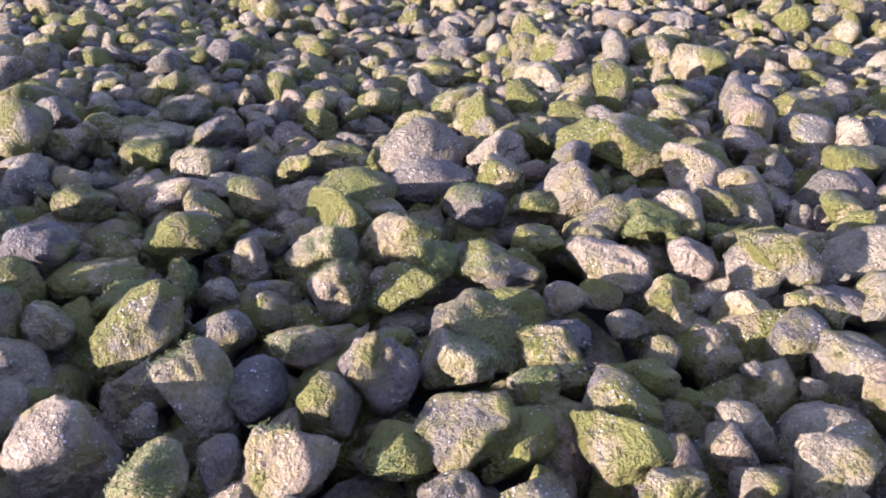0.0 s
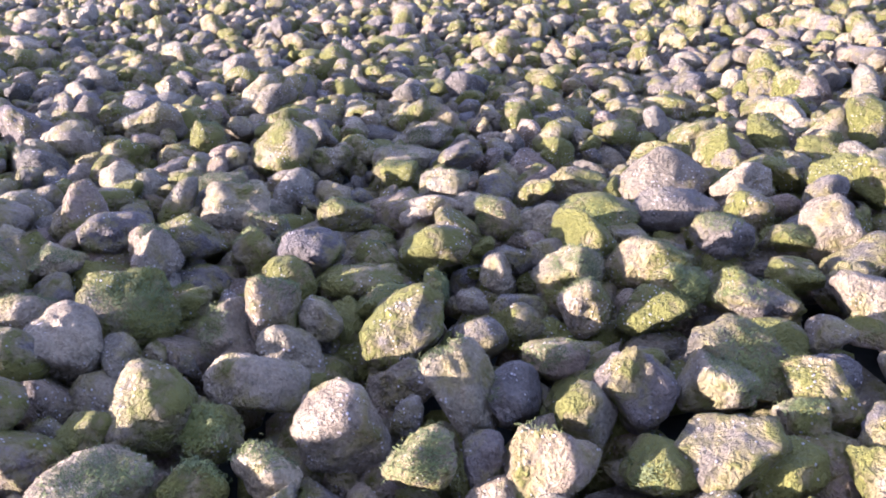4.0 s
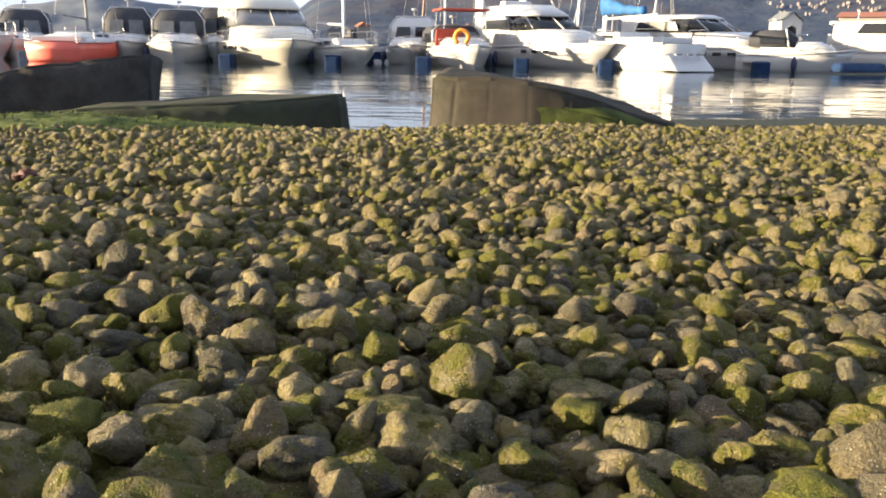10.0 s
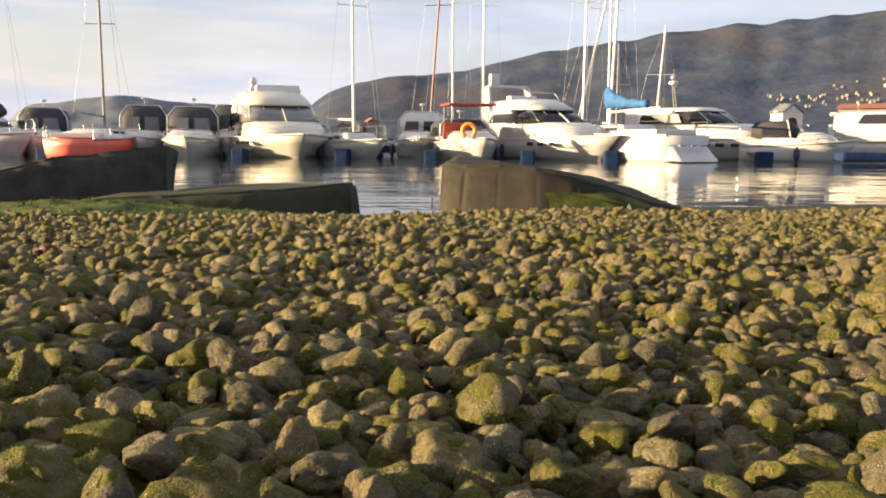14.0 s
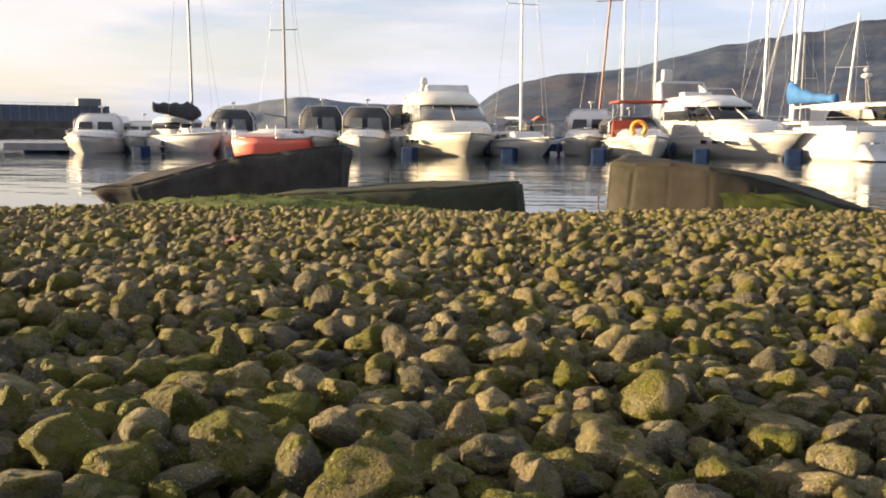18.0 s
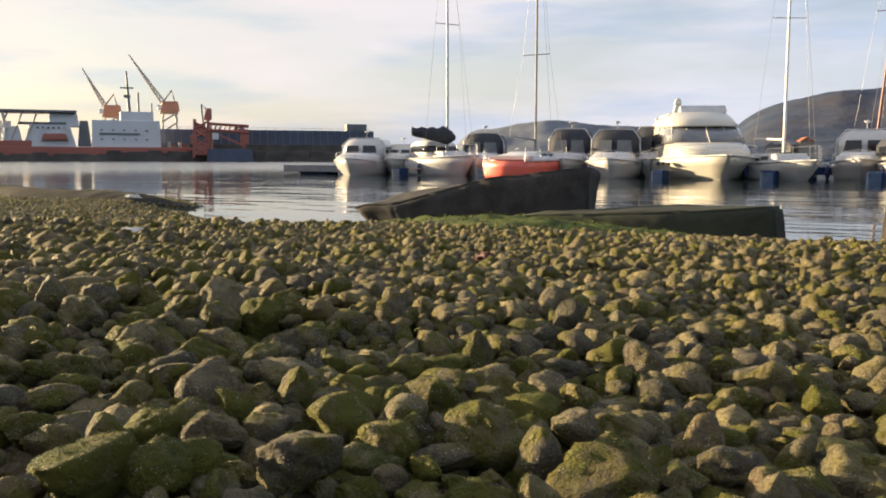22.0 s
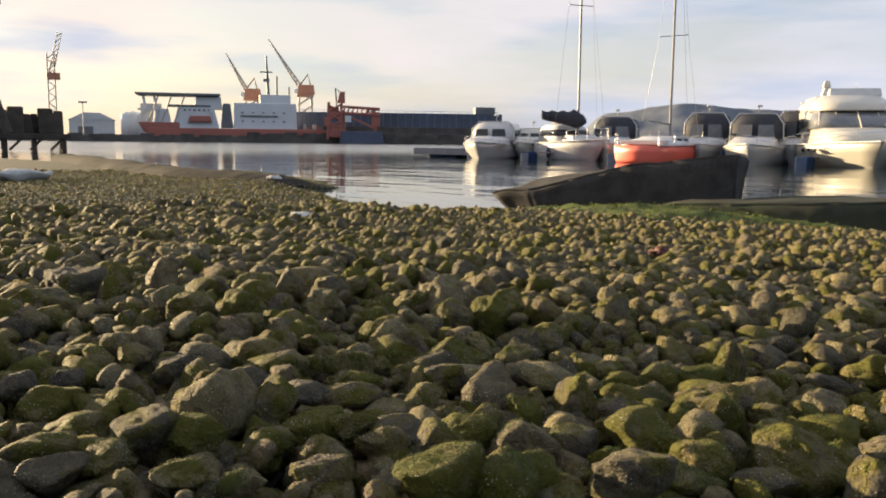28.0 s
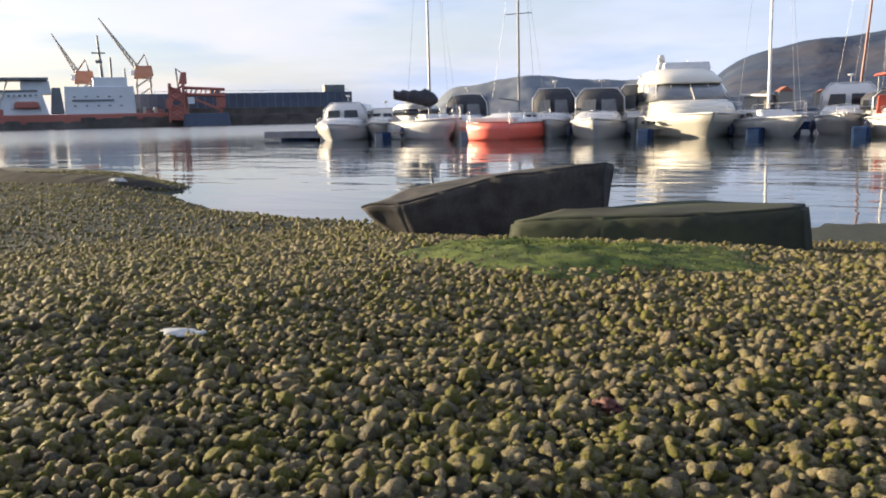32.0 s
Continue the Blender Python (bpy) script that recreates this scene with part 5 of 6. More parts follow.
build_marina()
pontoon(-26.0, 24.0, 44.2)
pontoon(-34.4, -29.8, 36.9)
for fx in (-29.6, -25.4, -20.6, -11.7, -7.1, -3.2, 0.85, 4.3, 10.4):
    finger(fx, 34.5 + (abs(fx) % 0.9), 43.0)
hut(13.6, 43.6)
for mx, my, mtop, mmat, words, mlean in (
    (-3.2, 46.5, 13.5, REDMAST, "sailing boat with a leaning varnished red mast, behind the pontoon", -0.9), (-2.25, 47.5, 14.0, ALU, "white-masted sailing boat behind the pontoon", 0.0),
    (-1.0, 48.5, 14.0, ALU, "sailing boat with a tall pale mast behind the yachts", 0.0), (3.0, 46.0, 13.5, ALU, "sailing boat with a straight pale mast", -0.1),
    (2.7, 48.0, 13.5, ALU, "sailing boat with pale raked mast and slack rigging", -2.6), (5.85, 47.0, 6.9, ALU, "small sailing boat with a short mast", -0.4),
    (4.0, 47.0, 13.0, ALU, "sailing boat with a slim pale mast behind the blue cover", 0.0), (4.35, 49.0, 6.2, DARKMAST, "small sailing boat with a short grey mast", 0.0)):
    sail_boat(pose(0.8 + (mx - 0.8) * (my - 0.4) / 34.7, my, 0, 0, 0, 180), 7.6, 2.6, words, GREYHULL, mtop, mmat, None, mlean, 0.7)

# ---- far shore ----
EYE0 = Vector((0.8, 0.4, 0))


def bearing(az, r):
    return EYE0 + Vector((-math.sin(radians(az)) * r, math.cos(radians(az)) * r, 0))


def far_pose(az, r, z=0.0, turn=0.0):
    p = bearing(az, r)
    return pose(p.x, p.y, z, 0, 0, az + turn)


def land(name, label, mat, ridge, r, depth, kind="structure", seed=0, cat="hill", base=-1.0):
    """A hill: rows of (bearing, elevation in degrees) along its ridge, sloping towards the viewer and away."""
    az = np.linspace(ridge[0][0], ridge[-1][0], 300)
    el = np.interp(-az, [-a for a, _ in ridge], [e for _, e in ridge])
    el = np.convolve(np.pad(el, 6, "edge"), np.ones(13) / 13, "valid")
    el = el * [1 + 0.03 * noise.noise(Vector((a * 0.5, seed, 0))) for a in az]
    rows = []
    rise = ((-1.0, 0.0), (-0.72, 0.24), (-0.5, 0.46), (-0.28, 0.72), (-0.1, 0.93), (0.0, 1.0), (0.5, 0.5), (1.0, 0.0))
    steps = [(depth * u, float(np.interp(u, *zip(*rise)))) for u in (*np.linspace(-1, 0, 25), 0.5, 1.0)]
    for j, (dr, k) in enumerate(steps):
        for i, a in enumerate(az):
            p = bearing(a, r + dr)
            top = math.tan(radians(el[i])) * r
            size = r / 2300
            q = Vector((p.x, p.y, seed * 40)) / size
            rough = (9 * noise.noise(q / 210) + 5 * noise.noise(q / 80) + 2 * noise.noise(q / 30)) * size * min(1.0, 3 * k, top / (40 * size))
            rows.append((p.x, p.y, base + (top - base) * k + rough))
    n = len(az)
    faces = [(j * n + i, j * n + i + 1, (j + 1) * n + i + 1, (j + 1) * n + i) for j in range(len(steps) - 1) for i in range(n - 1)]
    ob = new(name, mesh_of(name, rows, faces, mat))
    return tagged(ob, label, cat, kind=kind)


land("hill", "low wooded hills across the fjord, coloured blue-grey for haze", FARHAZEFOREST, ((34, 0.2), (32.3, 1.9), (29, 2.35), (26.7, 2.75), (23, 2.35), (20, 2.2), (16, 2.3), (10, 2.6), (4, 1.0)), 3600, 700, seed=3)
land("hill", "big dark wooded hill rising over the harbour, tinted blue for haze", HAZEFOREST, ((16.2, 0.4), (14.9, 2.4), (12.5, 3.6), (8.5, 4.3), (5.0, 4.35), (1.6, 5.4), (-4, 6.4), (-9.5, 7.05), (-15, 7.4), (-22.5, 7.85), (-32, 8.2), (-45, 6.5), (-60, 3)), 2300, 900, seed=8)
land("far_shore", "low brown wooded shore behind the marina", HAZEFOREST, ((27, 0.3), (22, 0.55), (15, 0.9), (9, 1.5), (4, 1.1), (-3, 0.9), (-10, 0.7), (-18, 0.6), (-26, 0.6), (-45, 0.5)), 620, 90, seed=5)


def hill_house(az, r, z, w, mat, roof):
    t = thing("house", far_pose(az, r, z, 20 * math.sin(az * 9)), "small pale timber house on the hillside", "house", "hillside houses")
    part("wall", box(fresh(), (0, 0, w * 0.3 - 1.5), (w, w * 0.8, w * 0.6 + 3), 0), mat, t)
    part("roof", box(fresh(), (0, 0, w * 0.77), (w * 1.1, w * 0.9, w * 0.34), 0, (0.06, 1.0)), roof, t)


BIG_HILL = ((16.2, 0.4), (14.9, 2.4), (12.5, 3.6), (8.5, 4.3), (5.0, 4.35), (1.6, 5.4), (-4, 6.4), (-9.5, 7.05), (-15, 7.4), (-22.5, 7.85), (-32, 8.2), (-45, 6.5), (-60, 3))


def hill_slope(az, el):
    """Range and height at which the sight line of that elevation meets the big hill's near slope."""
    top = math.tan(radians(float(np.interp(-az, [-a for a, _ in BIG_HILL], [e for _, e in BIG_HILL])))) * 2300
    for r in range(1400, 2300, 10):
        k = float(np.interp(r - 2300, (-900, -648, -450, -252, -90, 0), (0, 0.24, 0.46, 0.72, 0.93, 1)))
        if k * top >= math.tan(radians(el)) * r:
            return r, k * top
    return 2290, top


def build_town():
    rng = random.Random(4)
    for i in range(84):
        az = -15.2 - 10.5 * rng.random() ** 0.8
        el = rng.uniform(2.2, 3.1) if i % 3 else rng.uniform(2.4, 2.7 + (-15.2 - az) * 0.2)
        r, z = hill_slope(az, el)
        hill_house(az, r - 12, z - 2.5, rng.uniform(2.0, 4.2), HOUSEWHITE, ROOFRED if i % 3 == 0 else SHIPDARK)
    t = thing("boathouse", far_pose(-24.0, 120), "long pale boathouse with a low red roof", "building")
    part("wall", box(fresh(), (0, 0, 2.5), (18.5, 8, 5.0), 0.05), HOUSEWHITE, t)
    part("roof", box(fresh(), (0, 0, 5.35), (19.2, 8.8, 0.75), 0.03, (0.98, 0.15)), ROOFRED, t)
    for i in range(14):
        az = rng.uniform(-1, 13)
        hill_house(az, 545, 4 + rng.random() * 4, rng.uniform(6, 9), HOUSEWHITE if rng.random() < 0.4 else DECK, ROOFRED if rng.random() < 0.6 else SHIPDARK)


build_town()
RF = 430.0       # range of the shipyard quay


def build_quay():
    bm = fresh()
    for i in range(60):
        a = 72 - 36 * i / 59
        p = bearing(a, RF - 6)
        box(bm, (p.x, p.y, 1.2 + 0.4 * math.sin(i * 1.7)), (6.5, 9, 4.4 + 0.9 * math.sin(i * 2.9) + (2.6 if a < 56 else 0.0)), 0.3, (0.95, 0.8), turn=Matrix.Rotation(radians(a), 3, "Z"))
    tagged(part("quay", bm, QUAY), "long low stone quay of the shipyard", "quay", kind="structure")
    land("far_shore", "low land behind the shipyard", QUAY, ((78, 0.2), (70, 0.25), (60, 0.3), (45, 0.3), (37, 0.1)), RF + 60, 55, seed=2)


def supply_ship():
    t = thing("offshore_ship", far_pose(57.3, RF, 0, 0), "red and white offshore ship with a helideck, at the quay", "ship")
    part("hull", box(fresh(), (6, 0, 4.0), (84, 14, 5.6), 0.6, (1.02, 1)), SHIPRED, t)
    part("bow", box(fresh(), (-30, 0, 7.0), (16, 12, 5.0), 0.6, (1.2, 1), (-1.2, 0)), SHIPRED, t)
    part("bridge_house", box(fresh(), (-14, 0, 12.0), (22, 11, 11), 0.4, (0.75, 0.9)), SHIPWHITE, t)
    part("bridge_house", box(fresh(), (-8, 0, 19.0), (13, 10, 6), 0.4, (0.9, 0.9)), SHIPWHITE, t)
    part("deck_gear", box(fresh(), (0.5, -1, 13.0), (6, 8, 12), 0.5, (0.6, 0.8)), SHIPDARK, t)
    part("accommodation", box(fresh(), (19, 0, 12.4), (31, 11, 14), 0.3, (0.97, 1)), SHIPWHITE, t)
    part("funnel_house", box(fresh(), (24, 0, 21.2), (15, 8, 5), 0.3), SHIPWHITE, t)
    for j in range(2):
        for i in range(5):
            part("window", box(fresh(), (8 + i * 5.0, -5.7, 10.5 + 4.2 * j), (1.1, 0.3, 0.6)), SHIPDARK, t)
    part("window_band", box(fresh(), (16, -5.8, 13.0), (18, 0.4, 0.8)), SHIPDARK, t)
    part("helideck", box(fresh(), (-22, 0, 22.8), (38, 16, 1.2), 0.3, (1.04, 1)), SHIPDARK, t)
    for x in (-38, -33):
        bm = fresh()
        line(bm, [(x, -5, 8.5), (x + 1, -5, 15), (x, -5, 22.2)], 0.7)
        box(bm, (x, -5, 15.5), (5, 3, 1.0))
        part("helideck_leg", bm, SHIPWHITE, t)
    part("bow_house", box(fresh(), (-30, 0, 12.5), (8, 9, 7), 0.4, (0.7, 0.9)), SHIPWHITE, t)
    part("upper_deck", box(fresh(), (-17, -1, 17.5), (20, 9, 1.0), 0.2), SHIPDARK, t)
    for i in range(6):
        part("window", box(fresh(), (-19 + i * 2.2, -5.4, 15.4), (1.1, 0.3, 0.9)), SHIPDARK, t)
    for i in range(7):
        part("deck_crate", box(fresh(), (36.5 + i * 1.7, -4, 7.6 + 0.5 * math.sin(i * 2.1)), (1.5, 3, 2.2 + math.sin(i * 1.7)), 0.15), (SHIPDARK, CRANEGREY, SHIPRED)[i % 3], t)
    for x in (-36, -30, -24):
        bm = fresh()
        rod(bm, (x, -6, 9.5), (x + 5, -6, 22), 0.35)
        part("helideck_brace", bm, CRANEGREY, t)
    part("davit", line(fresh(), [(-6, -6.5, 9), (-6, -6.5, 14.5), (-8.5, -6.5, 15.2)], 0.3), SHIPWHITE, t)
    part("davit", line(fresh(), [(-18, -6.5, 9), (-18, -6.5, 14.5), (-15.5, -6.5, 15.2)], 0.3), SHIPWHITE, t)
    part("lifeboat", box(fresh(), (-12, -6.5, 11.2), (11, 3, 3.2), 0.8, (0.85, 0.8)), SHIPRED, t, "orange-red lifeboat")
    bm = fresh()
    rod(bm, (21, 0, 20), (20, 0, 43), 0.9, 0.4)
    box(bm, (20, 0, 35), (6, 0.5, 0.6))
    box(bm, (20, 0, 31), (3, 1, 1.4))
    part("mast", bm, SHIPDARK, t)
    bm = fresh()
    rod(bm, (25, 0, 22), (25, 0, 33), 0.5)
    part("antenna", bm, SHIPDARK, t)
    part("antenna", rod(fresh(), (31, 0, 22), (31, 0, 28), 0.4), SHIPDARK, t)


def yard_crane(az, r, turret, tip_az, tip_z, s=1.0):
    """A level-luffing quay crane: lattice portal, turning house and a long raised jib."""
    t = thing("harbour_crane", far_pose(az, r, 0), "tall orange and grey harbour crane with raised jib", "crane", "harbour cranes")
    legs = fresh()
    h = turret
    for x in (-4 * s, 4 * s):
        for y in (-4 * s, 4 * s):
            rod(legs, (x, y, 0), (x * 0.8, y * 0.8, h - 3), 0.5 * s)
        for k in range(5):
            z0, z1 = h * k / 5.5, h * (k + 1) / 5.5
            rod(legs, (x, -4 * s, z0), (x * 0.9, 3.4 * s, z1), 0.28 * s)
            rod(legs, (-4 * s, x, z0), (3.6 * s, x, z1), 0.28 * s)
    part("portal", legs, CRANEGREY, t)
    part("slewing_ring", box(fresh(), (0, 0, h - 2.4), (9 * s, 8 * s, 1.4), 0.2), CRANEORANGE, t)
    part("machine_house", box(fresh(), (0.5, 0, h + 0.8), (9.5 * s, 7 * s, 5), 0.4, (0.85, 0.9)), CRANEORANGE, t)
    part("cab", box(fresh(), (-4.6 * s, -2, h), (2.4, 2.4, 2.6), 0.2), SHIPWHITE, t)
    bm = fresh()
    line(bm, [(3 * s, 0, h + 3), (1.5 * s, 0, h + 9), (-3 * s, 0, h + 3), (1.5 * s, 0, h + 9)], 0.45 * s)
    part("a_frame", bm, CRANEORANGE, t)
    tip = Vector((-math.tan(radians(tip_az - az)) * r, 0, tip_z))
    root = Vector((-3 * s, 0, h + 1))
    bm = fresh()
    for k in (-1, 1):
        rod(bm, root + Vector((0, k * 1.2, 0)), tip, 0.55 * s, 0.3)
        rod(bm, root + Vector((1.2, k * 1.2, 1.8)), tip, 0.45 * s, 0.25)
    for i in range(12):
        p, q = root.lerp(tip, i / 12), (root + Vector((1.2, 0, 1.8))).lerp(tip, (i + 1) / 12)
        rod(bm, p, q, 0.25)
    part("jib", bm, CRANEGREY, t)


def floating_dock():
    t = thing("floating_dock", far_pose(46.2, RF + 25, 0, 4), "long dark blue floating dock wall at the shipyard", "dock")
    part("wall", box(fresh(), (0, 0, 9), (118, 10, 15), 0.3), DOCKBLUE, t)
    part("sill", box(fresh(), (0, -6, 4.6), (122, 6, 8.6), 0.3, (0.99, 0.8)), QUAY, t, "rusty lower wall")
    for i in range(30):
        part("fender", box(fresh(), (-57 + i * 3.95, -5.2, 9), (0.5, 0.5, 14)), SHIPDARK, t)
    part("control_house", box(fresh(), (50, 0, 18), (11, 7, 4.5), 0.3), SHIPDARK, t)
    part("control_house", box(fresh(), (-12, 0, 17.3), (5, 4, 2), 0.2), SHIPDARK, t)
    bm = fresh()
    for i in range(24):
        rod(bm, (-56 + i * 4.8, -4.5, 16.4), (-56 + i * 4.8, -4.5, 17.6), 0.09, sides=5)
    line(bm, [(-57, -4.5, 17.6), (57, -4.5, 17.6)], 0.09)
    part("railing", bm, SHIPDARK, t)


def red_gantry():
    t = thing("crane_barge", far_pose(48.9, RF - 14, 0), "rust-red crane barge with a lattice boom and blue base", "crane")
    part("base", box(fresh(), (4, 0, 3.0), (22, 8, 6), 0.3, (0.9, 1)), DOCKBLUE, t)
    bm = fresh()
    for x in (-12.5, -6.0):
        for y in (-2.5, 2.5):
            rod(bm, (x, y, 2), (x * 0.95, y * 0.8, 20), 0.7)
        for k in range(4):
            rod(bm, (x, -2.5, 3 + k * 4), (-18.5 - x, -2.5, 7 + k * 4), 0.45)
    part("tower", bm, SHIPRED, t)
    part("machine_room", box(fresh(), (-9.5, 0, 15), (6, 5, 6), 0.4, (0.8, 0.9)), SHIPRED, t)
    part("tower_base", box(fresh(), (-9.3, 0, 6), (7, 5.5, 6), 0.3, (0.8, 0.9)), SHIPRED, t)
    part("tower_top", box(fresh(), (-6, 0, 22.5), (4, 3.5, 5.5), 0.3, (0.6, 0.7), (0.8, 0)), SHIPRED, t)
    bm = fresh()
    for z in (15, 18):
        rod(bm, (-6, -2, z), (13, -2, z - 1), 0.7)
    for i in range(8):
        rod(bm, (-5 + i * 2.2, -2, 15), (-4 + i * 2.2, -2, 17.7), 0.35)
    box(bm, (11, 0, 12), (4, 4, 7), 0.2)
    rod(bm, (12, 0, 13), (10, 0, 2), 0.6)
    part("boom", bm, SHIPRED, t)
    part("cab", box(fresh(), (-2.5, -2.6, 12), (3, 2, 3), 0.2), SHIPWHITE, t)
    part("winch", box(fresh(), (-12.5, -1, 10.5), (3, 4, 4.5), 0.4), SHIPRED, t)
    part("ladder_tower", box(fresh(), (-4.6, 0.5, 9.5), (1.4, 2, 13), 0.1), CRANEORANGE, t)
    part("masthead", line(fresh(), [(-8, 0, 18), (-8.6, 0, 27), (-6.5, 0, 25)], 0.4), SHIPDARK, t)
    part("gangway", box(fresh(), (4, -2.2, 10.5), (15, 0.6, 1.0), 0.1, turn=Matrix.Rotation(radians(24), 3, "Y")), SHIPRED, t)


def tower_crane():
    t = thing("tower_crane", far_pose(67.7, RF + 20, 0), "slender lattice tower crane over the shipyard", "crane")
    bm = fresh()
    for x in (-1.6, 1.6):
        rod(bm, (x, -1.6, 0), (x, -1.6, 42), 0.35)
        rod(bm, (x, 1.6, 0), (x, 1.6, 42), 0.35)
    for i in range(16):
        k = 1 if i % 2 else -1
        rod(bm, (-1.6 * k, -1.6, i * 2.6), (1.6 * k, -1.6, i * 2.6 + 2.6), 0.22)
    part("tower", bm, CRANEGREY, t)
    part("slewing_unit", box(fresh(), (1, 0, 31), (6, 4, 3.2), 0.3), CRANEORANGE, t)
    bm = fresh()
    for k in (-0.9, 0.9):
        rod(bm, (k, 0, 32), (4.5 + k, 0, 52), 0.4, 0.2)
    for i in range(8):
        rod(bm, (-0.9 + i * 0.56, 0, 32 + i * 2.5), (0.9 + i * 0.6, 0, 34 + i * 2.5), 0.2)
    part("jib", bm, CRANEGREY, t)


def shed_and_silos():
    t = thing("shipyard_hall", far_pose(65.5, RF + 30, 0), "pale grey shipyard hall with a shallow roof", "building")
    part("wall", box(fresh(), (0, 0, 5), (21, 16, 11)), HALL, t)
    part("roof", box(fresh(), (0, 0, 12.3), (22, 17, 3.6), 0, (0.35, 1)), HALL, t)
    part("door", box(fresh(), (-3, -8.1, 4), (7, 0.4, 6.5)), SHIPDARK, t)
    for i, (az, w, h) in enumerate(((63.4, 3.2, 13.5), (63.0, 3.2, 14), (62.6, 3.2, 13.5))):
        s = thing("silo", far_pose(az, RF + 22, 0), "white storage silo beside the shipyard hall", "silo", "silos")
        bm = fresh()
        rod(bm, (0, 0, 0), (0, 0, h), w, sides=18)
        part("tank", bm, SHIPWHITE, s, "", True)
        bm = fresh()
        rod(bm, (0, 0, h), (0, 0, h + 1.2), w, w * 0.3, sides=18)
        part("cap", bm, SHIPWHITE, s)
    b = thing("office_block", far_pose(61.95, RF + 20, 0), "white windowed block beside the silos", "building")
    part("wall", box(fresh(), (0, 0, 9), (10, 9, 20)), SHIPWHITE, b)
    for j in range(4):
        for i in range(3):
            part("window", box(fresh(), (-3 + i * 3, -4.6, 5 + j * 4), (1.6, 0.3, 2)), HALL, b)
    p = thing("light_pole", far_pose(66.0, RF - 5, 0), "tall quay light pole with twin lamps", "street lamp")
    bm = fresh()
    rod(bm, (0, 0, 0), (0, 0, 18), 0.35, 0.2)
    part("pole", bm, CRANEGREY, p)
    part("lamp_head", box(fresh(), (0, 0, 18), (4, 1, 0.8), 0.2), CRANEGREY, p)


build_quay()
supply_ship()
yard_crane(52.1, RF + 35, 28, 54.45, 55.0)
yard_crane(55.6, RF + 45, 26, 57.2, 48)
floating_dock()
red_gantry()
tower_crane()
shed_and_silos()


def old_pier():
    t = thing("timber_pier", far_pose(69.6, 62, 0, 0), "dark old timber pier on posts beside the beach", "pier")
    part("deck", box(fresh(), (-4.6, 0, 1.0), (15, 4, 0.34), 0.05), TIMBER, t)
    rng = random.Random(2)
    for i in range(9):
        x = -11.5 + i * 1.75
        for y in (-1.6, 1.6):
            part("post", rod(fresh(), (x, y, -0.8), (x, y, 0.9), 0.17), TIMBER, t)
    for i in range(16):
        high = rng.uniform(0.9, 1.75)
        part("timber_block", box(fresh(), (-7.4 + i * 0.64, rng.uniform(-1.2, 1.2), 1.17 + high / 2), (rng.uniform(0.6, 1.3), 1.3, high), 0.10, (rng.uniform(0.6, 0.95), 0.9), (0.1 * math.sin(i * 3), 0)), TIMBER, t)
    for i in range(4):
        part("brace", rod(fresh(), (-1.9 + i * 1.2, -1.7, 0.1), (-1.1 + i * 1.2, -1.7, 0.9), 0.08), TIMBER, t)
    c = thing("derrick", far_pose(70.9, 58, 1.2), "dark leaning derrick boom on the pier", "crane")
    bm = fresh()
    rod(bm, (0.6, 0, 0), (-1.2, 0, 6.2), 0.28, 0.2)
    part("boom", bm, TIMBER, c)
    part("block", box(fresh(), (0.15, 0, 8.2), (0.9, 0.5, 1.1), 0.05), TIMBER, c)
    bm = fresh()
    line(bm, [(-1.2, 0, 6.2), (0.1, 0, 8.2)], 0.12)
    part("stay", bm, TIMBER, c)


old_pier()

# ---- the slabs at the crest, weed and litter ----
boulder("boulder", ((-3.09, 4.98, 0.460), (-2.74, 4.98, 0.500), (-2.43, 5.06, 0.595), (-2.08, 5.16, 0.692), (-1.75, 5.28, 0.735), (-1.40, 5.43, 0.757), (-1.48, 5.75, 0.750), (-1.95, 5.95, 0.720), (-2.50, 5.80, 0.655), (-2.95, 5.40, 0.562)), 0.20, "long dark broken boulder with a sloping top at the water's edge", ROCK, 4, 0.018, 1, -0.07, {(-3.09, 4.98): -0.34, (-2.74, 4.98): -0.14, (-2.95, 5.40): -0.30})
boulder("slab", ((-1.75, 4.75, 0.455), (-1.20, 4.80, 0.503), (-0.65, 4.92, 0.543), (-0.20, 5.10, 0.556), (-0.21, 5.40, 0.548), (-0.85, 5.60, 0.538), (-1.65, 5.25, 0.486)), 0.26, "low dark slab with olive weed over its top", ROCK_FLAT, 3, 0.014, 2)
boulder("boulder", ((0.41, 4.42, 0.716), (0.52, 4.33, 0.716), (0.68, 4.30, 0.712), (0.86, 4.29, 0.688), (1.05, 4.30, 0.650), (1.22, 4.36, 0.606), (1.36, 4.46, 0.548), (1.58, 4.55, 0.480), (1.66, 4.9, 0.475), (1.38, 5.0, 0.562), (1.18, 5.05, 0.620), (0.66, 5.02, 0.716), (0.44, 5.0, 0.718)), 0.30, "brown-grey boulder with a cracked face and a green weed stripe", ROCK_BROWN, 4, 0.014, 3)
strip = boulder("seaweed", ((0.74, 4.285, 0.590), (1.00, 4.262, 0.572), (1.28, 4.29, 0.528), (1.50, 4.40, 0.484), (1.54, 4.54, 0.472), (1.20, 4.42, 0.560), (0.84, 4.36, 0.600)), 0.44, "dark green weed on the side of a boulder", WEEDDARK, 4, 0.03, 9)
tagged(strip, "dark green weed on the side of a boulder", "seaweed")
boulder("boulder", ((1.75, 4.42, 0.47), (2.2, 4.4, 0.49), (2.75, 4.62, 0.47), (2.7, 5.0, 0.45), (1.9, 5.0, 0.46)), 0.28, "low dark rock sunk in the gravel", ROCK, 3, 0.02, 4)
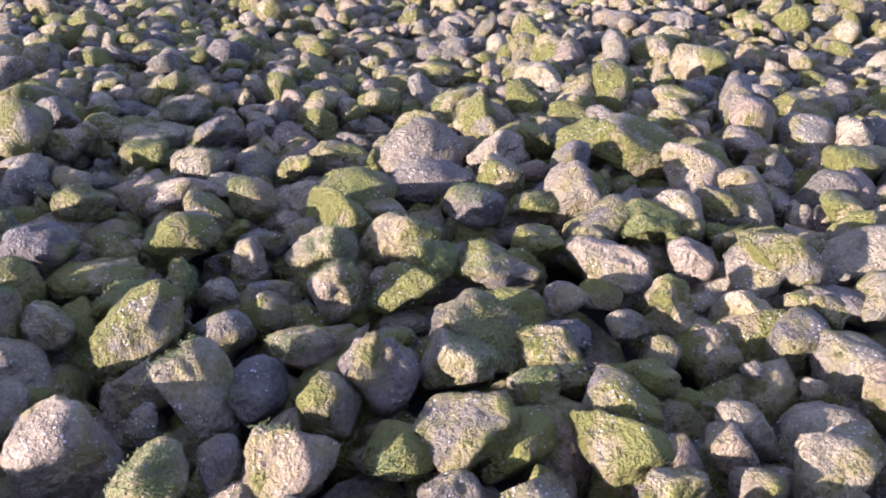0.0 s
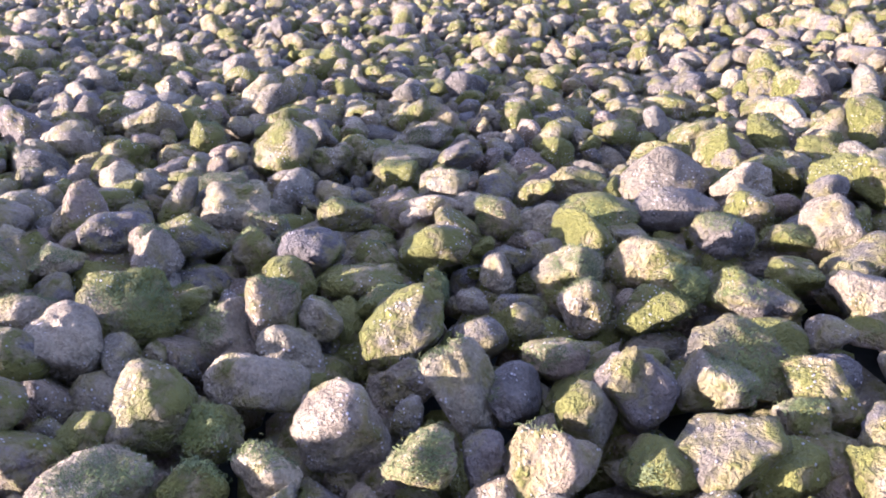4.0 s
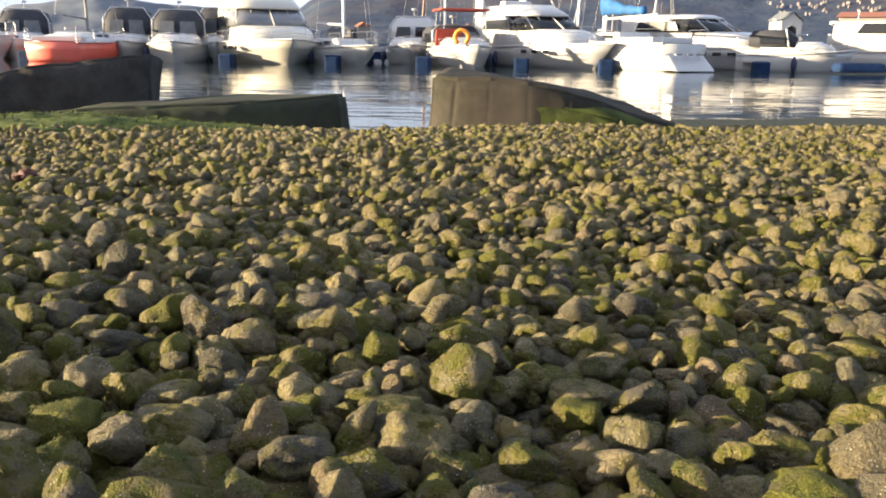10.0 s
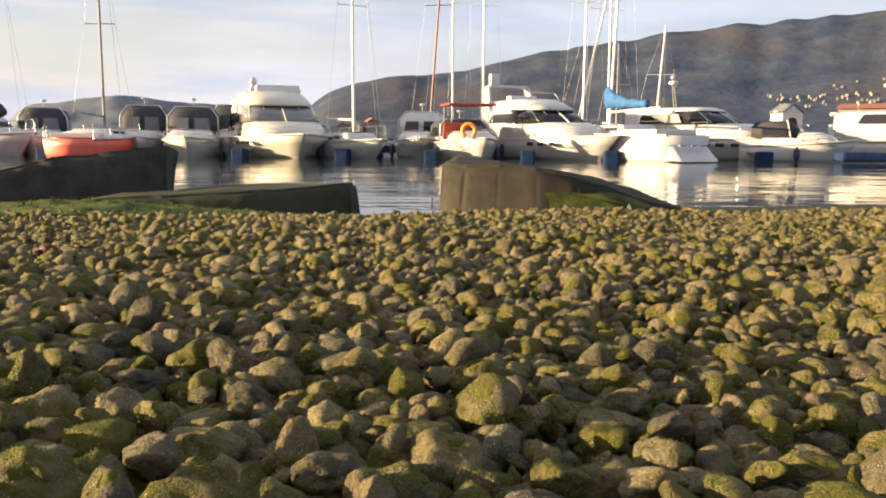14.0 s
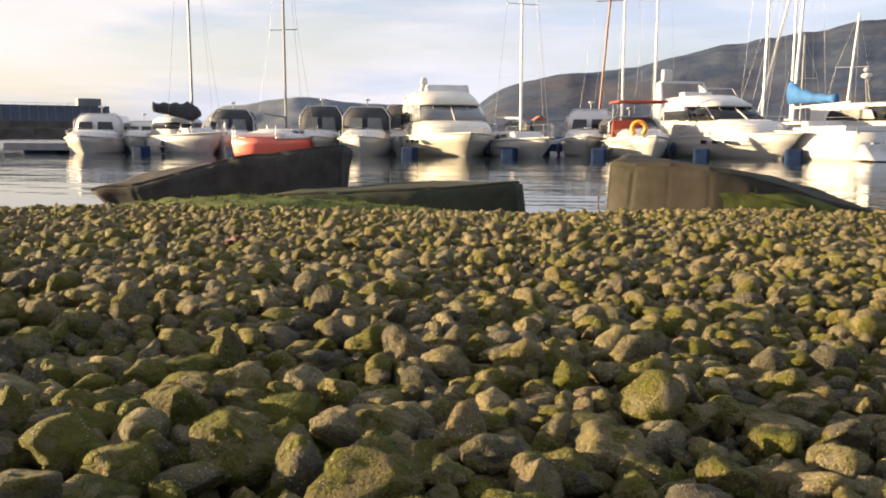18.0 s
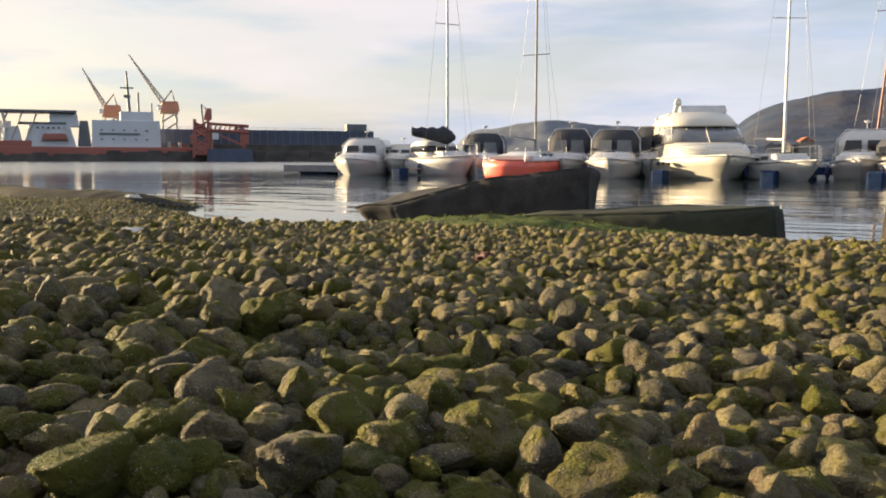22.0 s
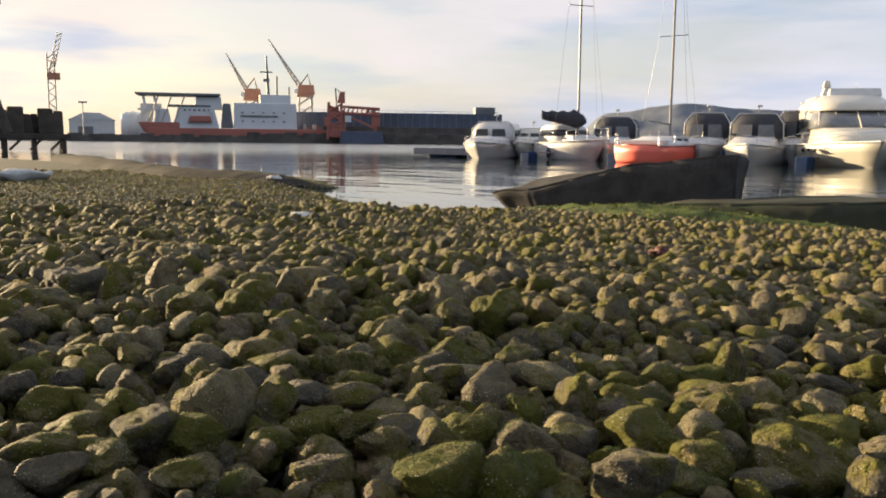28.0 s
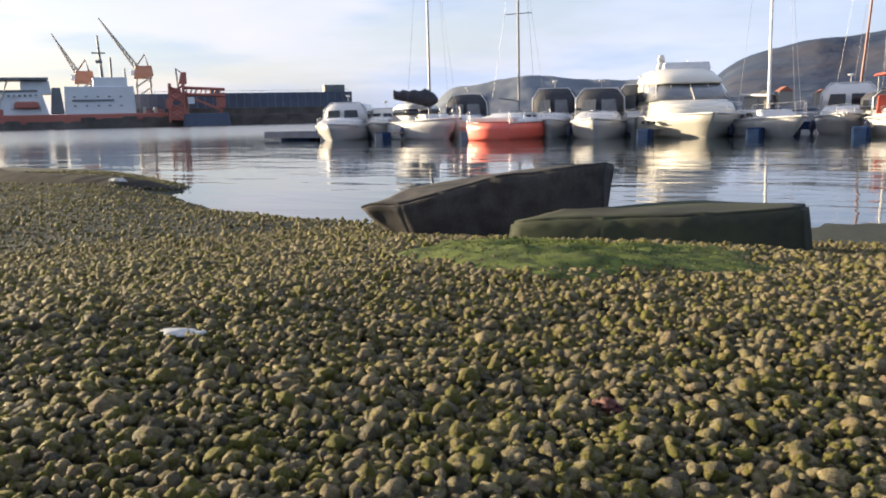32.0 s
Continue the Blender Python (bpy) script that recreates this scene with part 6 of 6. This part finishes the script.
boulder("boulder", ((2.6, 5.2, 0.40), (4.2, 5.5, 0.41), (5.2, 6.2, 0.38), (4.4, 6.7, 0.36), (2.7, 6.0, 0.36)), 0.15, "wide low dark ledge at the water's edge", ROCK, 3, 0.025, 5)

def weed_patch(name, label, cx, cy, rx, ry, turn, lift, seed):
    """A mat of weed that hugs the beach, thin at its ragged rim."""
    n, m = 64, 26
    v, f = [(cx, cy, float(beach_z(cx, cy)) + lift)], []
    rows = []
    for j in range(1, m + 1):
        for i in range(n):
            a = 2 * math.pi * i / n
            s = j / m
            k = 1 + 0.28 * noise.noise(Vector((math.cos(a) * 1.5 + seed, math.sin(a) * 1.5, 0))) + 0.12 * noise.noise(Vector((math.cos(a) * 6, math.sin(a) * 6 + seed, 0)))
            x, y = rx * s * k * math.cos(a), ry * s * k * math.sin(a)
            x, y = x * math.cos(turn) - y * math.sin(turn) + cx, x * math.sin(turn) + y * math.cos(turn) + cy
            h = lift * (1 - s ** 4) + 0.026 * noise.noise(Vector((x * 9, y * 9, seed))) * (1 - s ** 6) + 0.008 * noise.noise(Vector((x * 30, y * 30, seed)))
            rows.append((x, y, float(beach_z(x, y)) + h - (0.02 if j == m else 0)))
    v += rows
    for j in range(m - 1):
        for i in range(n):
            k = (i + 1) % n
            f.append((1 + j * n + i, 1 + (j + 1) * n + i, 1 + (j + 1) * n + k, 1 + j * n + k))
    # short upright fronds over the mat
    rng = np.random.default_rng(seed)
    for p in rng.integers(1, len(rows) - 2 * n, 6500):
        bx, by, bz = rows[int(p)]
        bx, by, a = bx + rng.normal(0, 0.012), by + rng.normal(0, 0.012), rng.uniform(0, 6.28)
        wide, high, lean = rng.uniform(0.0015, 0.004), rng.uniform(0.002, 0.007), rng.normal(0, 0.012, 2)
        b = len(v)
        v += [(bx - wide * math.cos(a), by - wide * math.sin(a), bz - 0.004), (bx + wide * math.cos(a), by + wide * math.sin(a), bz - 0.004),
              (bx + lean[0] + 0.3 * wide, by + lean[1], bz + high), (bx + lean[0] - 0.3 * wide, by + lean[1], bz + high)]
        f.append((b, b + 1, b + 2, b + 3))
    ob = new(name, mesh_of(name, v, f, WEED))
    return tagged(ob, label, "seaweed", kind="stuff")


weed_patch("seaweed", "bright green weed mat between gravel and slabs", -0.84, 3.58, 0.78, 0.86, 0.3, 0.038, 1)

def crumpled(name, label, at, size, mat, turn, cat, seed):
    bm = fresh()
    ball(bm, (0, 0, 0), size, 3)
    for v in bm.verts:
        p = v.co / max(size) * 2.6 + Vector((seed, 0, 0))
        v.co += Vector((noise.noise(p), noise.noise(p + Vector((5, 0, 0))), noise.noise(p + Vector((0, 5, 0))))) * min(size) * 0.9
    ob = part(name, bm, mat, None, "", True)
    z = float(beach_z(at[0], at[1]))
    ob.matrix_world = pose(at[0], at[1], z + size[2] * 0.8, 0, 0, turn)
    return tagged(ob, label, cat)


crumpled("plastic_bag", "crumpled dirty white plastic bag on the pebbles", (-0.775, 1.53), (0.055, 0.021, 0.009), PLASTIC, 25, "litter", 2)
crumpled("plastic_sheet", "pale plastic sheet lying on the far beach", (-13.3, 5.5), (0.50, 0.16, 0.10), PLASTIC, 66, "litter", 7)
crumpled("brick_shard", "worn red brick fragment among the pebbles", (0.125, 1.55), (0.020, 0.012, 0.011), REDBRICK, -20, "brick", 4)
crumpled("shell_fragment", "pale driftwood scrap on the green weed", (-0.82, 2.93), (0.035, 0.012, 0.01), PLASTIC, 40, "litter", 9)
crumpled("shell_fragment", "pale scrap on the green weed", (-0.77, 3.08), (0.04, 0.012, 0.01), PLASTIC, -10, "litter", 12)


def wrack_line():
    """A low uneven band of dark rubble and weed along the bank."""
    pts = ((-75, 34), (-40, 17.5), (-22, 10.8), (-13.6, 8.7), (-10.2, 9.0))
    rows, across = [], 9
    for (x0, y0), (x1, y1) in zip(pts, pts[1:]):
        n = int(math.hypot(x1 - x0, y1 - y0) / 0.09)
        u = Vector((x1 - x0, y1 - y0, 0)).normalized()
        v = Vector((-u.y, u.x, 0))
        for i in range(n):
            p = Vector((x0, y0, 0)).lerp(Vector((x1, y1, 0)), i / n)
            wide = 0.36 + 0.014 * abs(p.x) + 0.06 * noise.noise(p * 0.35)
            for k in range(across):
                s = k / (across - 1) * 2 - 1
                q = p + v * (wide * s + 0.15 * noise.noise(p * 0.5))
                h = min(1, (-9.6 - p.x) / 2.2) * (1 - s * s) * (0.075 + 0.006 * abs(p.x)) * (1 + 0.22 * noise.noise(q * 0.7)) + 0.016 * noise.noise(q * 3) + 0.022 * noise.noise(q * 8)
                rows.append((q.x, q.y, float(beach_z(q.x, q.y)) + h - 0.025))
    n = len(rows) // across
    faces = [(i * across + k, i * across + k + 1, (i + 1) * across + k + 1, (i + 1) * across + k) for i in range(n - 1) for k in range(across - 1)]
    return tagged(new("wrack", mesh_of("wrack", rows, faces, WRACK)), "dark band of rubble and weed along the bank", "seaweed", kind="stuff")


wrack_line()
crumpled("foam_scrap", "white foam scrap beside the dark wrack", (-10.9, 8.75), (0.16, 0.07, 0.05), PLASTIC, 10, "litter", 3)

build_gravel()
